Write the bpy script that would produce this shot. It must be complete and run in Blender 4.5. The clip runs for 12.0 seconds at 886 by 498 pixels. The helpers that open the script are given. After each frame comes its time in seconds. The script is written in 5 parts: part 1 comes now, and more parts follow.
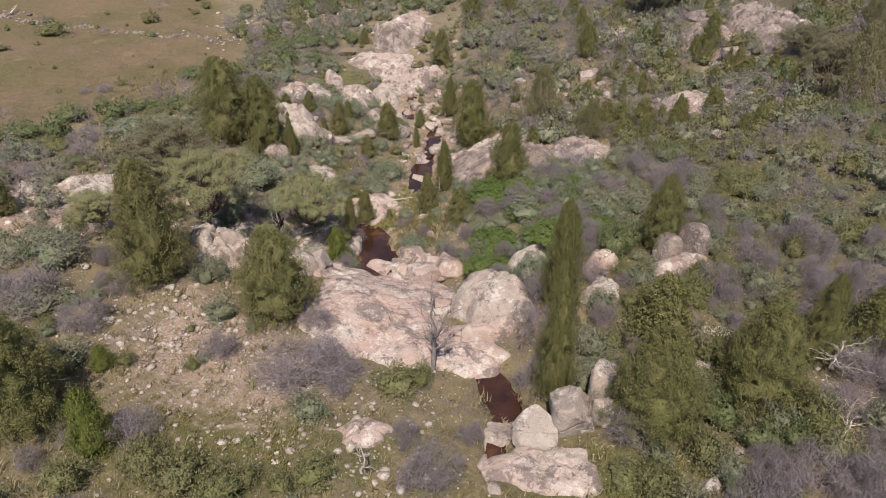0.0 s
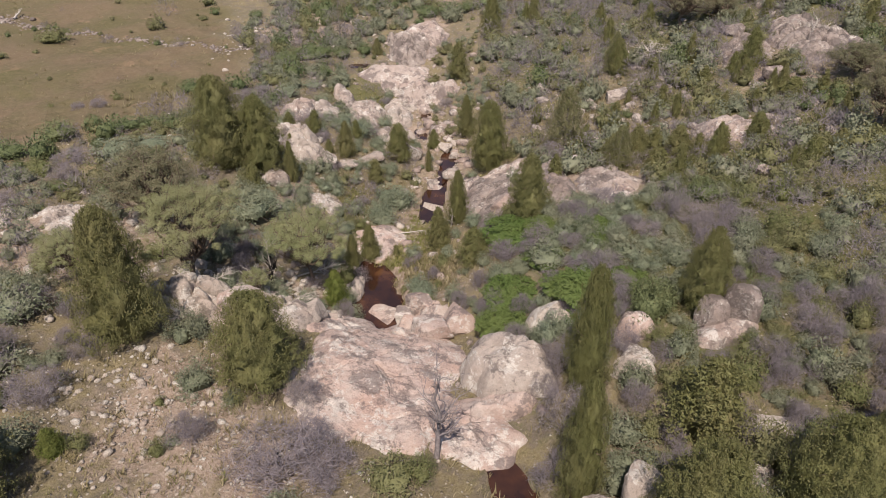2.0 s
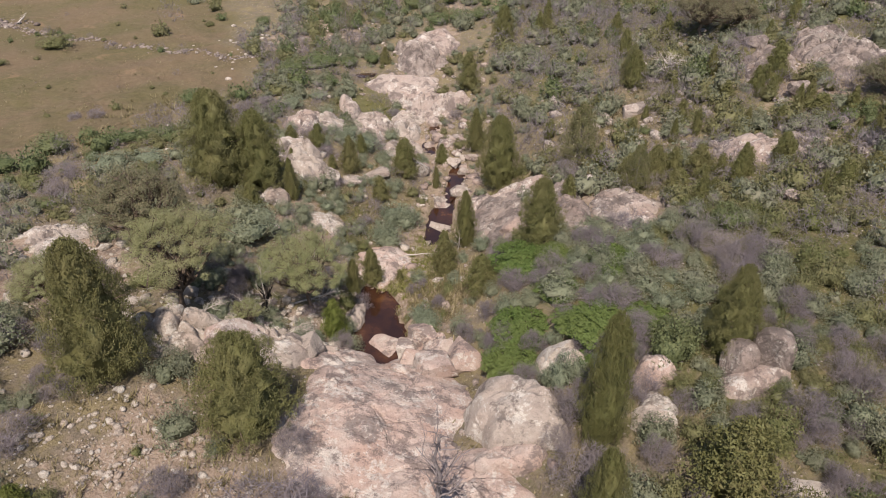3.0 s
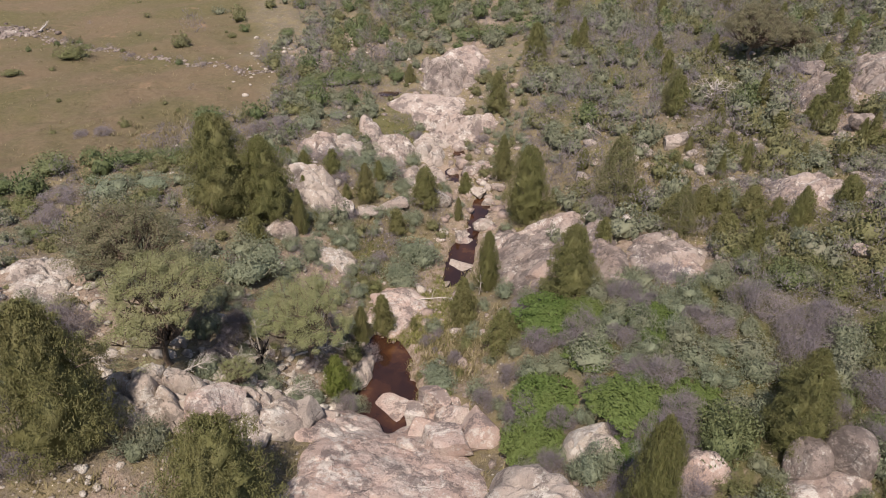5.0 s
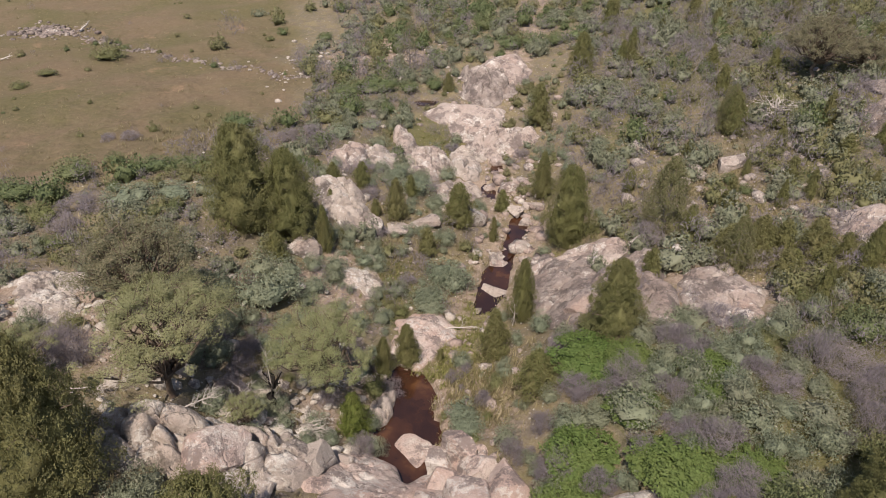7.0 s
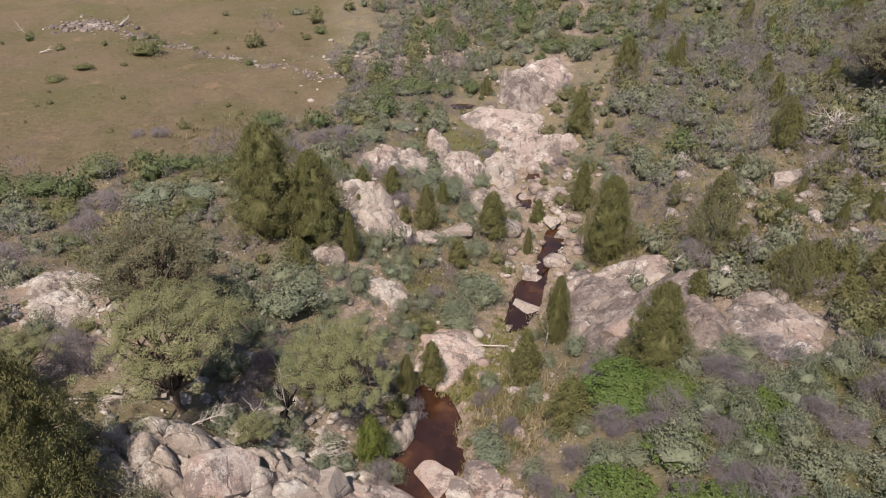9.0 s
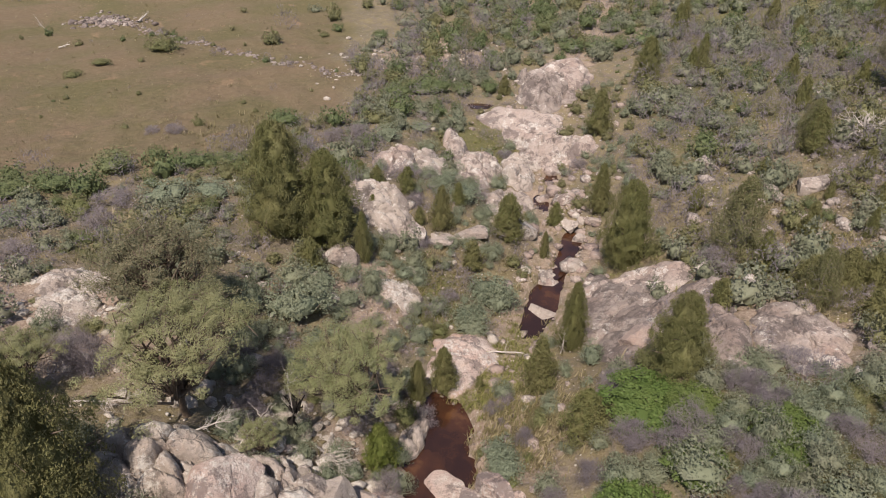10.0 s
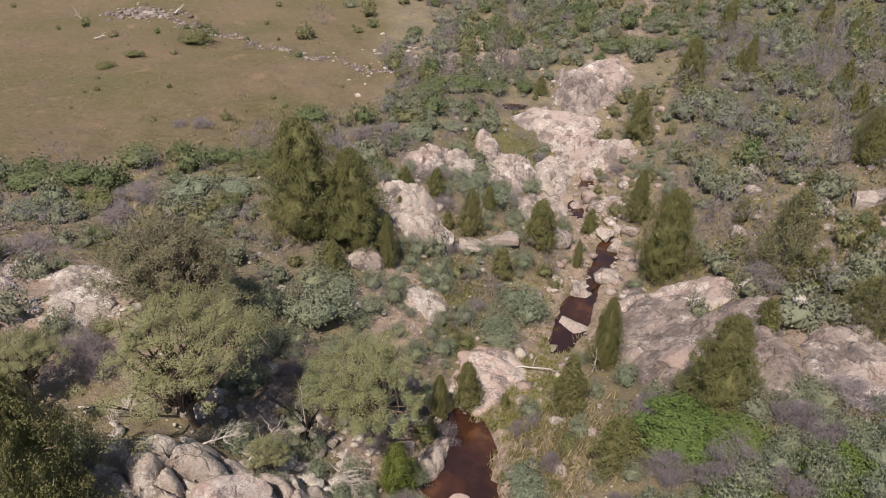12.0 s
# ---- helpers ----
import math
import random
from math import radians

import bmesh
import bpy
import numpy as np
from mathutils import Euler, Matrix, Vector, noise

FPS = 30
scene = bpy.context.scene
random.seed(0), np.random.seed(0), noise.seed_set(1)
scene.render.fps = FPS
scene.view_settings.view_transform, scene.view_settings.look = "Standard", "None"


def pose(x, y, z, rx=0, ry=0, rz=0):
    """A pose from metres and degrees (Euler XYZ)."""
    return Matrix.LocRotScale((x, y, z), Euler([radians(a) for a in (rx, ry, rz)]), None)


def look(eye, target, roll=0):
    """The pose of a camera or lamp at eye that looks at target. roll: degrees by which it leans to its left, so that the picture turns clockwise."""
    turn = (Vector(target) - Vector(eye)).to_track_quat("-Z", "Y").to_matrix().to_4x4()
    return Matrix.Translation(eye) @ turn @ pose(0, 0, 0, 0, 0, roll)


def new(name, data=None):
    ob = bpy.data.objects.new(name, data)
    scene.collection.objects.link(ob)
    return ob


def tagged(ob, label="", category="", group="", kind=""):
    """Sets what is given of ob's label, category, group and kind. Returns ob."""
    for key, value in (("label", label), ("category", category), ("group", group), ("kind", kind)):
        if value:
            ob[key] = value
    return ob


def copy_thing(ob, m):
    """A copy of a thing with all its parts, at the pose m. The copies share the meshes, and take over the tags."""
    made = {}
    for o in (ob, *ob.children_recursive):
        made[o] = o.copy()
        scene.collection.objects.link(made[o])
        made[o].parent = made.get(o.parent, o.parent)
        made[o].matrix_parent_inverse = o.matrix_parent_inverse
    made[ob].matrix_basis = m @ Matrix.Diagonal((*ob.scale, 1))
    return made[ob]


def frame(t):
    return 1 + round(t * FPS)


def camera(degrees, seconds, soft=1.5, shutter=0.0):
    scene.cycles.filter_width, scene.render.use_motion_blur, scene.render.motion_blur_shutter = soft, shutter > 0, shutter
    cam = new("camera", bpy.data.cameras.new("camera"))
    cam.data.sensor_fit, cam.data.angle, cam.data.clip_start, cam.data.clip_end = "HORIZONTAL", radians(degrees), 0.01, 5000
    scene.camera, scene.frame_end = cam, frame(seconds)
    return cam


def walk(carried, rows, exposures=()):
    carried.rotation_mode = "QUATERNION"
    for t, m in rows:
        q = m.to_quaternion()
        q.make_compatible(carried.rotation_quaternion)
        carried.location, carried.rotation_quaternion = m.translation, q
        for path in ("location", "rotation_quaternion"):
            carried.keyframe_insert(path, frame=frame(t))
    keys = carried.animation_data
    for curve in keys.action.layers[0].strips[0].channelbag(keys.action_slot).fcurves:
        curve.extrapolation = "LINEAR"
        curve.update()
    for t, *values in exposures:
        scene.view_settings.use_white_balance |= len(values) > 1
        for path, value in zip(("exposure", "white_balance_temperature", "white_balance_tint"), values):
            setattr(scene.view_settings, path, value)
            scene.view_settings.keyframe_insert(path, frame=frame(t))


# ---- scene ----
cam = camera(65.4, 12.0, soft=1.0)
METRES, EYE, TILT, LEAN, TURN = 20.0, 25.0, -34.0, 0.0, 0.0
ROWS = [
    (0.0, 0.0, 0.0, 0.0, 0.0, 0.0, -0.0),
    (0.5, 0.0032, 0.0529, 0.029, 0.53, -0.04, -0.33),
    (1.0, 0.0064, 0.1061, 0.0611, 0.96, -0.1, -0.63),
    (1.5, 0.0112, 0.1642, 0.0956, 1.21, -0.09, -0.77),
    (2.0, 0.0157, 0.2211, 0.1308, 1.42, -0.05, -0.93),
    (2.5, 0.0201, 0.2803, 0.1651, 1.83, 0.04, -1.25),
    (3.0, 0.0239, 0.3368, 0.1983, 2.29, 0.14, -1.56),
    (3.5, 0.027, 0.3913, 0.2301, 2.75, 0.31, -1.9),
    (5.5, 0.0296, 0.5725, 0.3228, 5.21, 0.74, -3.73),
    (6.0, 0.0282, 0.6083, 0.3386, 6.01, 0.77, -4.27),
    (6.5, 0.0249, 0.6424, 0.3522, 6.7, 0.79, -4.79),
    (7.0, 0.0226, 0.673, 0.3632, 7.4, 0.82, -5.27),
    (9.0, 0.0122, 0.7726, 0.3908, 10.13, 0.71, -7.28),
    (9.5, 0.0087, 0.7937, 0.3954, 10.78, 0.61, -7.77),
    (10.0, 0.0058, 0.8134, 0.4008, 11.41, 0.48, -8.2),
    (10.5, 0.0021, 0.8345, 0.4064, 12.04, 0.35, -8.67),
    (11.0, -0.0009, 0.8543, 0.4123, 12.68, 0.23, -9.1),
    (11.5, -0.0049, 0.8751, 0.4174, 13.32, 0.12, -9.56),
    (12.0, -0.0089, 0.8956, 0.4236, 13.96, -0.07, -9.98),
]
walk(cam, [(t, pose(0, 0, EYE, TILT, LEAN, TURN) @ pose(METRES * x, METRES * y, METRES * z, 90 + pitch, roll, yaw)) for t, x, y, z, yaw, pitch, roll in ROWS],
     exposures=((0.0, 0.43, 6870, 17), (12.0, 0.43, 6870, 17)))

# ---- world and sun ----
SUN_ELEVATION, SUN_AZIMUTH = 59.0, 184.0  # degrees; azimuth clockwise from +y, where the sun stands
world = bpy.data.worlds.new("world")
scene.world = world
world.use_nodes = True
sky = world.node_tree.nodes.new("ShaderNodeTexSky")
sky.sky_type = "NISHITA"
sky.sun_disc = False
sky.sun_elevation = radians(SUN_ELEVATION)
sky.sun_rotation = radians(SUN_AZIMUTH)
world.node_tree.links.new(sky.outputs[0], world.node_tree.nodes["Background"].inputs[0])
world.node_tree.nodes["Background"].inputs[1].default_value = 0.105
lamp = bpy.data.lights.new("sun", "SUN")
lamp.energy, lamp.angle, lamp.color = 5.0, radians(0.55), (1.0, 0.94, 0.84)
sun = new("sun", lamp)
sun.matrix_world = look((0, 0, 80), (math.cos(radians(SUN_ELEVATION)) * -math.sin(radians(SUN_AZIMUTH)),
                                     math.cos(radians(SUN_ELEVATION)) * -math.cos(radians(SUN_AZIMUTH)), 80 - math.sin(radians(SUN_ELEVATION))))


# ---- materials ----
class Nodes:
    """A short way to write a node material."""

    def __init__(self, name, roughness=0.8, specular=0.3):
        self.mat = bpy.data.materials.new(name)
        self.mat.use_nodes = True
        self.tree = self.mat.node_tree
        self.bsdf = self.tree.nodes["Principled BSDF"]
        self.bsdf.inputs["Roughness"].default_value = roughness
        self.bsdf.inputs["Specular IOR Level"].default_value = specular

    def add(self, kind, **settings):
        node = self.tree.nodes.new(kind)
        for key, value in settings.items():
            node.inputs[key].default_value = value
        return node

    def link(self, a, b):
        self.tree.links.new(a, b)

    def place(self):
        return self.add("ShaderNodeNewGeometry").outputs["Position"]

    def noise(self, scale, detail=4.0, rough=0.6, distortion=0.0, where=None):
        node = self.add("ShaderNodeTexNoise", Scale=scale, Detail=detail, Roughness=rough, Distortion=distortion)
        self.link(where or self.place(), node.inputs["Vector"])
        return node.outputs["Fac"]

    def cells(self, scale, feature="F1", where=None):
        node = self.add("ShaderNodeTexVoronoi", Scale=scale)
        node.feature = feature
        self.link(where or self.place(), node.inputs["Vector"])
        return node.outputs["Distance"]

    def ramp(self, value, *stops):
        node = self.add("ShaderNodeValToRGB")
        while len(node.color_ramp.elements) < len(stops):
            node.color_ramp.elements.new(0.5)
        for e, (p, c) in zip(node.color_ramp.elements, stops):
            e.position = p
            e.color = (*c, 1) if isinstance(c, tuple) else (c, c, c, 1)
        self.link(value, node.inputs["Fac"])
        return node.outputs["Color"]

    def mix(self, factor, a, b, blend="MIX"):
        node = self.add("ShaderNodeMix")
        node.data_type, node.blend_type = "RGBA", blend
        for value, socket in ((factor, node.inputs[0]), (a, node.inputs[6]), (b, node.inputs[7])):
            if isinstance(value, (int, float)):
                socket.default_value = value if socket == node.inputs[0] else (value, value, value, 1)
            elif isinstance(value, tuple):
                socket.default_value = (*value, 1)
            else:
                self.link(value, socket)
        return node.outputs[2]

    def maths(self, op, a, b=0.0):
        node = self.add("ShaderNodeMath")
        node.operation = op
        for value, socket in ((a, node.inputs[0]), (b, node.inputs[1])):
            if isinstance(value, (int, float)):
                socket.default_value = value
            else:
                self.link(value, socket)
        return node.outputs[0]

    def bump(self, value, strength, distance):
        node = self.add("ShaderNodeBump", Strength=strength, Distance=distance)
        self.link(value, node.inputs["Height"])
        self.link(node.outputs["Normal"], self.bsdf.inputs["Normal"])

    def colour(self, value):
        self.link(value, self.bsdf.inputs["Base Color"])
        return self.mat


def leaf_material(name, dark, light, dry, dry_share=0.08, through_light=0.25, each=0.5):
    """Leaves: each leaf, each plant and each patch of a plant has its own tone."""
    n = Nodes(name, 0.6, 0.25)
    island = n.add("ShaderNodeNewGeometry").outputs["Random Per Island"]
    tone = n.ramp(n.maths("ADD", n.maths("MULTIPLY", island, each), n.maths("ADD", n.maths("MULTIPLY", n.noise(2.2, 2.0), 0.8 - each), n.maths("MULTIPLY", n.noise(17.0, 3.0), 0.25))), (0.15, dark), (0.85, light))
    plant = n.add("ShaderNodeObjectInfo").outputs["Random"]
    tone = n.mix(n.ramp(plant, (0.35, 0.0), (1.0, 0.42)), tone, dry)
    tone = n.mix(n.ramp(n.noise(0.45, 3.0), (0.45, 0.0), (0.7, 0.4)), tone, dry)
    tone = n.mix(n.ramp(island, (1 - dry_share - 0.02, 0.0), (1 - dry_share, 0.8)), tone, dry)
    sprig = n.noise(26.0, 4.0, 0.7)
    tone = n.mix(n.ramp(sprig, (0.34, 0.3), (0.46, 0.0)), tone, dark)
    n.bump(sprig, 0.5, 0.05)
    n.colour(tone)
    glow = n.add("ShaderNodeBsdfTranslucent")
    n.link(tone, glow.inputs["Color"])
    both = n.add("ShaderNodeMixShader")
    both.inputs[0].default_value = through_light
    n.link(n.bsdf.outputs[0], both.inputs[1])
    n.link(glow.outputs[0], both.inputs[2])
    n.link(both.outputs[0], n.tree.nodes["Material Output"].inputs["Surface"])
    return n.mat


def bark_material(name, dark, light):
    n = Nodes(name, 0.9, 0.15)
    fac = n.noise(9.0, 5.0)
    plant = n.add("ShaderNodeObjectInfo").outputs["Random"]
    tone = n.mix(n.maths("MULTIPLY", plant, 0.5), n.ramp(fac, (0.3, dark), (0.7, light)), light)
    n.bump(fac, 0.5, 0.02)
    return n.colour(tone)


def rock_material(name, pink, beige, pale, stain, lichen_at=0.56, stain_at=0.62):
    """Weathered granite: broad colour fields, pale lichen, dark water stains, grain and cracks."""
    n = Nodes(name, 0.88, 0.2)
    broad = n.noise(0.55, 8.0, 0.68, 0.2)
    tone = n.ramp(broad, (0.34, pink), (0.5, beige), (0.66, pale))
    one = n.add("ShaderNodeObjectInfo").outputs["Random"]
    tone = n.mix(n.ramp(one, (0.4, 0.0), (1.0, 0.4)), tone, pale)
    patch = n.maths("ADD", n.maths("MULTIPLY", n.noise(0.75, 6.0, 0.7, 0.2, n.mix(1.0, n.place(), (3.3, 8.1, 1.4), "ADD")), 0.6), n.maths("MULTIPLY", n.noise(6.0, 8.0, 0.75), 0.4))
    tone = n.mix(n.ramp(patch, (lichen_at - 0.02, 0.0), (lichen_at + 0.015, 0.65)), tone, (0.60, 0.57, 0.52))
    dark = n.noise(0.8, 9.0, 0.74, 0.2, n.mix(1.0, n.place(), (7.3, 2.1, 4.4), "ADD"))
    dark = n.maths("ADD", n.maths("MULTIPLY", dark, 0.75), n.maths("MULTIPLY", n.noise(9.0, 6.0, 0.75), 0.25))
    tone = n.mix(n.ramp(dark, (stain_at, 0.0), (stain_at + 0.045, 0.8)), tone, stain)
    grain = n.noise(26.0, 4.0, 0.7)
    tone = n.mix(n.ramp(grain, (0.35, 0.35), (0.52, 0.0)), tone, stain)
    mottle = n.noise(2.6, 6.0, 0.7, 0.4)
    tone = n.mix(n.ramp(mottle, (0.40, 0.22), (0.50, 0.0)), tone, stain)
    warp = n.add("ShaderNodeTexNoise", Scale=0.9, Detail=3.0)
    n.link(n.place(), warp.inputs["Vector"])
    laid = n.mix(1.0, n.mix(1.0, n.place(), (0.62, 1.0, 0.8), "MULTIPLY"), n.mix(1.0, warp.outputs["Color"], (0.55, 0.55, 0.55), "MULTIPLY"), "ADD")
    joint = n.ramp(n.cells(0.55, "DISTANCE_TO_EDGE", laid), (0.0, 0.0), (0.016, 1.0))
    joint = n.maths("MAXIMUM", joint, n.ramp(n.noise(0.5, 3.0, 0.6, 0.0, n.mix(1.0, n.place(), (1.3, 5.1, 9.4), "ADD")), (0.40, 0.0), (0.48, 1.0)))
    tone = n.mix(n.ramp(joint, (0.0, 0.4), (1.0, 0.0)), tone, stain)
    n.bump(n.maths("ADD", n.maths("ADD", n.noise(5.0, 8.0, 0.7), n.maths("MULTIPLY", grain, 0.2)), n.maths("MULTIPLY", joint, 0.3)), 1.0, 0.16)
    return n.colour(tone)


def ground_material():
    """Dry straw grass, reddish grit, green flushes and grey litter. The mesh's zones say where each is common: red bare grit, green fresh grass, blue paddock."""
    n = Nodes("dry_ground", 0.95, 0.1)
    zone = n.add("ShaderNodeAttribute")
    zone.attribute_name = "zone"
    share = n.add("ShaderNodeSeparateColor")
    n.link(zone.outputs["Color"], share.inputs[0])
    fine = n.noise(7.0, 8.0, 0.75)
    coarse = n.noise(0.8, 8.0, 0.72, 0.6)
    straw = n.ramp(n.noise(13.0, 7.0, 0.85), (0.3, (0.10, 0.08, 0.042)), (0.5, (0.185, 0.152, 0.088)), (0.72, (0.33, 0.28, 0.188)))
    green = n.ramp(fine, (0.35, (0.065, 0.07, 0.025)), (0.65, (0.15, 0.138, 0.066)))
    grit = n.ramp(fine, (0.28, (0.16, 0.118, 0.09)), (0.48, (0.275, 0.21, 0.163)), (0.72, (0.42, 0.35, 0.295)))
    litter = n.ramp(n.noise(11.0, 6.0, 0.8), (0.3, (0.07, 0.058, 0.048)), (0.7, (0.22, 0.185, 0.16)))
    tone = n.mix(n.ramp(n.noise(0.8, 7.0, 0.7), (0.42, 0.0), (0.56, 0.75)), straw, litter)
    ragged = n.maths("MULTIPLY", n.maths("SUBTRACT", coarse, 0.5), 1.7)
    tone = n.mix(n.ramp(n.maths("ADD", share.outputs["Green"], ragged), (0.38, 0.0), (0.62, 0.9)), tone, green)
    tone = n.mix(n.ramp(n.maths("ADD", share.outputs["Red"], ragged), (0.38, 0.0), (0.62, 0.95)), tone, grit)
    pebble = n.add("ShaderNodeTexVoronoi", Scale=5.5)
    n.link(n.place(), pebble.inputs["Vector"])
    chosen = n.add("ShaderNodeSeparateColor")
    n.link(pebble.outputs["Color"], chosen.inputs[0])
    common = n.maths("ADD", chosen.outputs["Red"], n.maths("MULTIPLY", n.maths("ADD", share.outputs["Red"], n.maths("MULTIPLY", ragged, 0.6)), 0.45))
    stones = n.maths("MULTIPLY", n.ramp(pebble.outputs["Distance"], (0.22, 1.0), (0.36, 0.0)), n.ramp(common, (0.88, 0.0), (0.93, 1.0)))
    tone = n.mix(n.maths("MULTIPLY", stones, 0.9), tone, n.mix(chosen.outputs["Green"], (0.25, 0.205, 0.165), (0.50, 0.46, 0.40)))
    field = n.ramp(n.noise(0.085, 6.0, 0.65, 0.5), (0.40, (0.085, 0.084, 0.034)), (0.5, (0.118, 0.096, 0.057)), (0.59, (0.15, 0.106, 0.073)))
    field = n.mix(0.5, field, n.ramp(n.noise(2.2, 10.0, 0.85), (0.32, (0.07, 0.056, 0.032)), (0.5, (0.14, 0.112, 0.067)), (0.68, (0.235, 0.19, 0.122))))
    field = n.mix(n.ramp(n.noise(0.28, 6.0, 0.7, 0.5, n.mix(1.0, n.place(), (31.0, 9.0, 0.0), "ADD")), (0.6, 0.0), (0.68, 0.55)), field, (0.26, 0.17, 0.11))
    tone = n.mix(share.outputs["Blue"], tone, field)
    n.bump(n.maths("ADD", n.maths("ADD", n.noise(3.0, 9.0, 0.75), n.maths("MULTIPLY", fine, 0.6)), n.maths("MULTIPLY", stones, 0.35)), 1.0, 0.14)
    return n.colour(tone)


def water_material():
    n = Nodes("tannin_water", 0.06, 0.5)
    tone = n.ramp(n.noise(0.5, 4.0), (0.4, (0.022, 0.010, 0.007)), (0.58, (0.045, 0.019, 0.010)), (0.74, (0.12, 0.058, 0.024)))
    n.bump(n.noise(3.0, 3.0), 0.05, 0.02)
    return n.colour(tone)


GROUND = ground_material()
WATER = water_material()
ROCK_PINK = rock_material("pink_granite", (0.40, 0.278, 0.228), (0.435, 0.335, 0.29), (0.47, 0.405, 0.36), (0.15, 0.12, 0.112), 0.545, 0.515)
ROCK_GREY = rock_material("grey_granite", (0.315, 0.25, 0.212), (0.355, 0.302, 0.265), (0.415, 0.37, 0.325), (0.13, 0.108, 0.098), 0.55, 0.525)
ROCK_PALE = rock_material("pale_granite", (0.355, 0.285, 0.238), (0.395, 0.34, 0.293), (0.455, 0.41, 0.352), (0.14, 0.117, 0.10), 0.535, 0.53)
# darker granites; on the far outcrops their tone also stands in for fine shadow
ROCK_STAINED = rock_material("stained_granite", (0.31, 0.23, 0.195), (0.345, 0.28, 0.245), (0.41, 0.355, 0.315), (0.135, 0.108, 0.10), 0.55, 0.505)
ROCK_DARK = rock_material("dark_weathered_granite", (0.235, 0.18, 0.155), (0.265, 0.218, 0.192), (0.33, 0.285, 0.255), (0.11, 0.09, 0.083), 0.575, 0.49)
SILVER_LEAF = leaf_material("silvery_leaves", (0.109, 0.133, 0.090), (0.266, 0.306, 0.210), (0.257, 0.255, 0.165), 0.08, 0.35)
CYPRESS = leaf_material("cypress_foliage", (0.094, 0.101, 0.038), (0.196, 0.197, 0.076), (0.19, 0.168, 0.082), 0.05, 0.32, 0.35)
CYPRESS_DRY = leaf_material("thin_cypress_foliage", (0.090, 0.096, 0.042), (0.218, 0.219, 0.095), (0.223, 0.194, 0.120), 0.2, 0.28)
LIGHT_PINE = leaf_material("light_pine_foliage", (0.076, 0.102, 0.024), (0.199, 0.240, 0.055), (0.209, 0.204, 0.080), 0.06, 0.35)
GREY_LEAF = leaf_material("grey_green_leaves", (0.100, 0.115, 0.073), (0.228, 0.255, 0.165), (0.209, 0.202, 0.145), 0.12, 0.27)
OLIVE_LEAF = leaf_material("olive_leaves", (0.081, 0.094, 0.036), (0.199, 0.214, 0.088), (0.199, 0.178, 0.100), 0.12, 0.3)
DEEP_LEAF = leaf_material("deep_green_leaves", (0.062, 0.085, 0.036), (0.157, 0.194, 0.088), (0.180, 0.184, 0.090), 0.07, 0.3)
GUM_LEAF = leaf_material("dark_gum_leaves", (0.076, 0.082, 0.042), (0.199, 0.199, 0.115), (0.237, 0.204, 0.130), 0.2, 0.35)
WATTLE_LEAF = leaf_material("wattle_leaves", (0.165, 0.185, 0.085), (0.335, 0.35, 0.175), (0.31, 0.29, 0.165), 0.03, 0.4, 0.25)
BRAMBLE_LEAF = leaf_material("bramble_leaves", (0.057, 0.092, 0.024), (0.138, 0.209, 0.058), (0.162, 0.194, 0.065), 0.06, 0.35)
GRASS_BLADE = leaf_material("grass_blades", (0.11, 0.095, 0.042), (0.24, 0.205, 0.10), (0.34, 0.285, 0.18), 0.35)
GREEN_BLADE = leaf_material("green_grass_blades", (0.10, 0.11, 0.028), (0.24, 0.245, 0.075), (0.34, 0.30, 0.15), 0.2)
TWIGS = leaf_material("fine_grey_twigs", (0.115, 0.10, 0.109), (0.245, 0.215, 0.232), (0.245, 0.21, 0.208), 0.08, 0.2, 0.3)
BARK = bark_material("brown_bark", (0.07, 0.05, 0.038), (0.17, 0.13, 0.10))
GREY_WOOD = bark_material("weathered_twigs", (0.10, 0.085, 0.085), (0.25, 0.22, 0.22))
PALE_WOOD = bark_material("bleached_wood", (0.27, 0.24, 0.21), (0.46, 0.42, 0.38))
BURNT = bark_material("charred_bark", (0.008, 0.007, 0.006), (0.03, 0.026, 0.023))

# ---- the ground ----
CREEK = ((-20, 4.5, 6.5), (12, 3.4, 4.6), (18, 2.8, 3.9), (21.5, 2.2, 3.3), (25, 0.6, 3.0), (28, -1.2, 2.7), (31, -2.2, 1.7),
         (34, -3.8, 0.15), (36.5, -4.5, 0.0), (39, -4.6, 0.0), (43, -3.4, -0.4), (47, -1.8, -1.0), (51, -1.6, -1.0),
         (56, -0.5, -0.9), (61, -3.6, -0.8), (67, -3.9, -0.5), (74, -5.0, 0.7), (80, -4.0, 1.4), (100, -2.0, 1.6), (400, 10.0, 2.0))
LEFT = ((-20, 5.6), (10, 4.9), (22, 4.6), (31, 4.6), (38, 3.8), (45, 2.9), (52, 2.7), (60, 2.0), (75, 1.0), (95, -0.4), (140, -1.5), (400, -3.0))
RIGHT = ((-20, 7.0), (10, 5.9), (22, 5.3), (30, 4.9), (43, 3.8), (53, 2.6), (60, 2.7), (70, 2.6), (85, 3.2), (120, 4.0), (400, 6.0))


def smooth(a, b, v):
    v = np.clip((v - a) / (b - a), 0.0, 1.0)
    return v * v * (3 - 2 * v)


def knots(table, k, y):
    """A rounded line through a table's rows."""
    rows = np.array(table)
    return sum(w * np.interp(y + s, rows[:, 0], rows[:, k]) for s, w in ((-1.2, 0.25), (0.0, 0.5), (1.2, 0.25)))


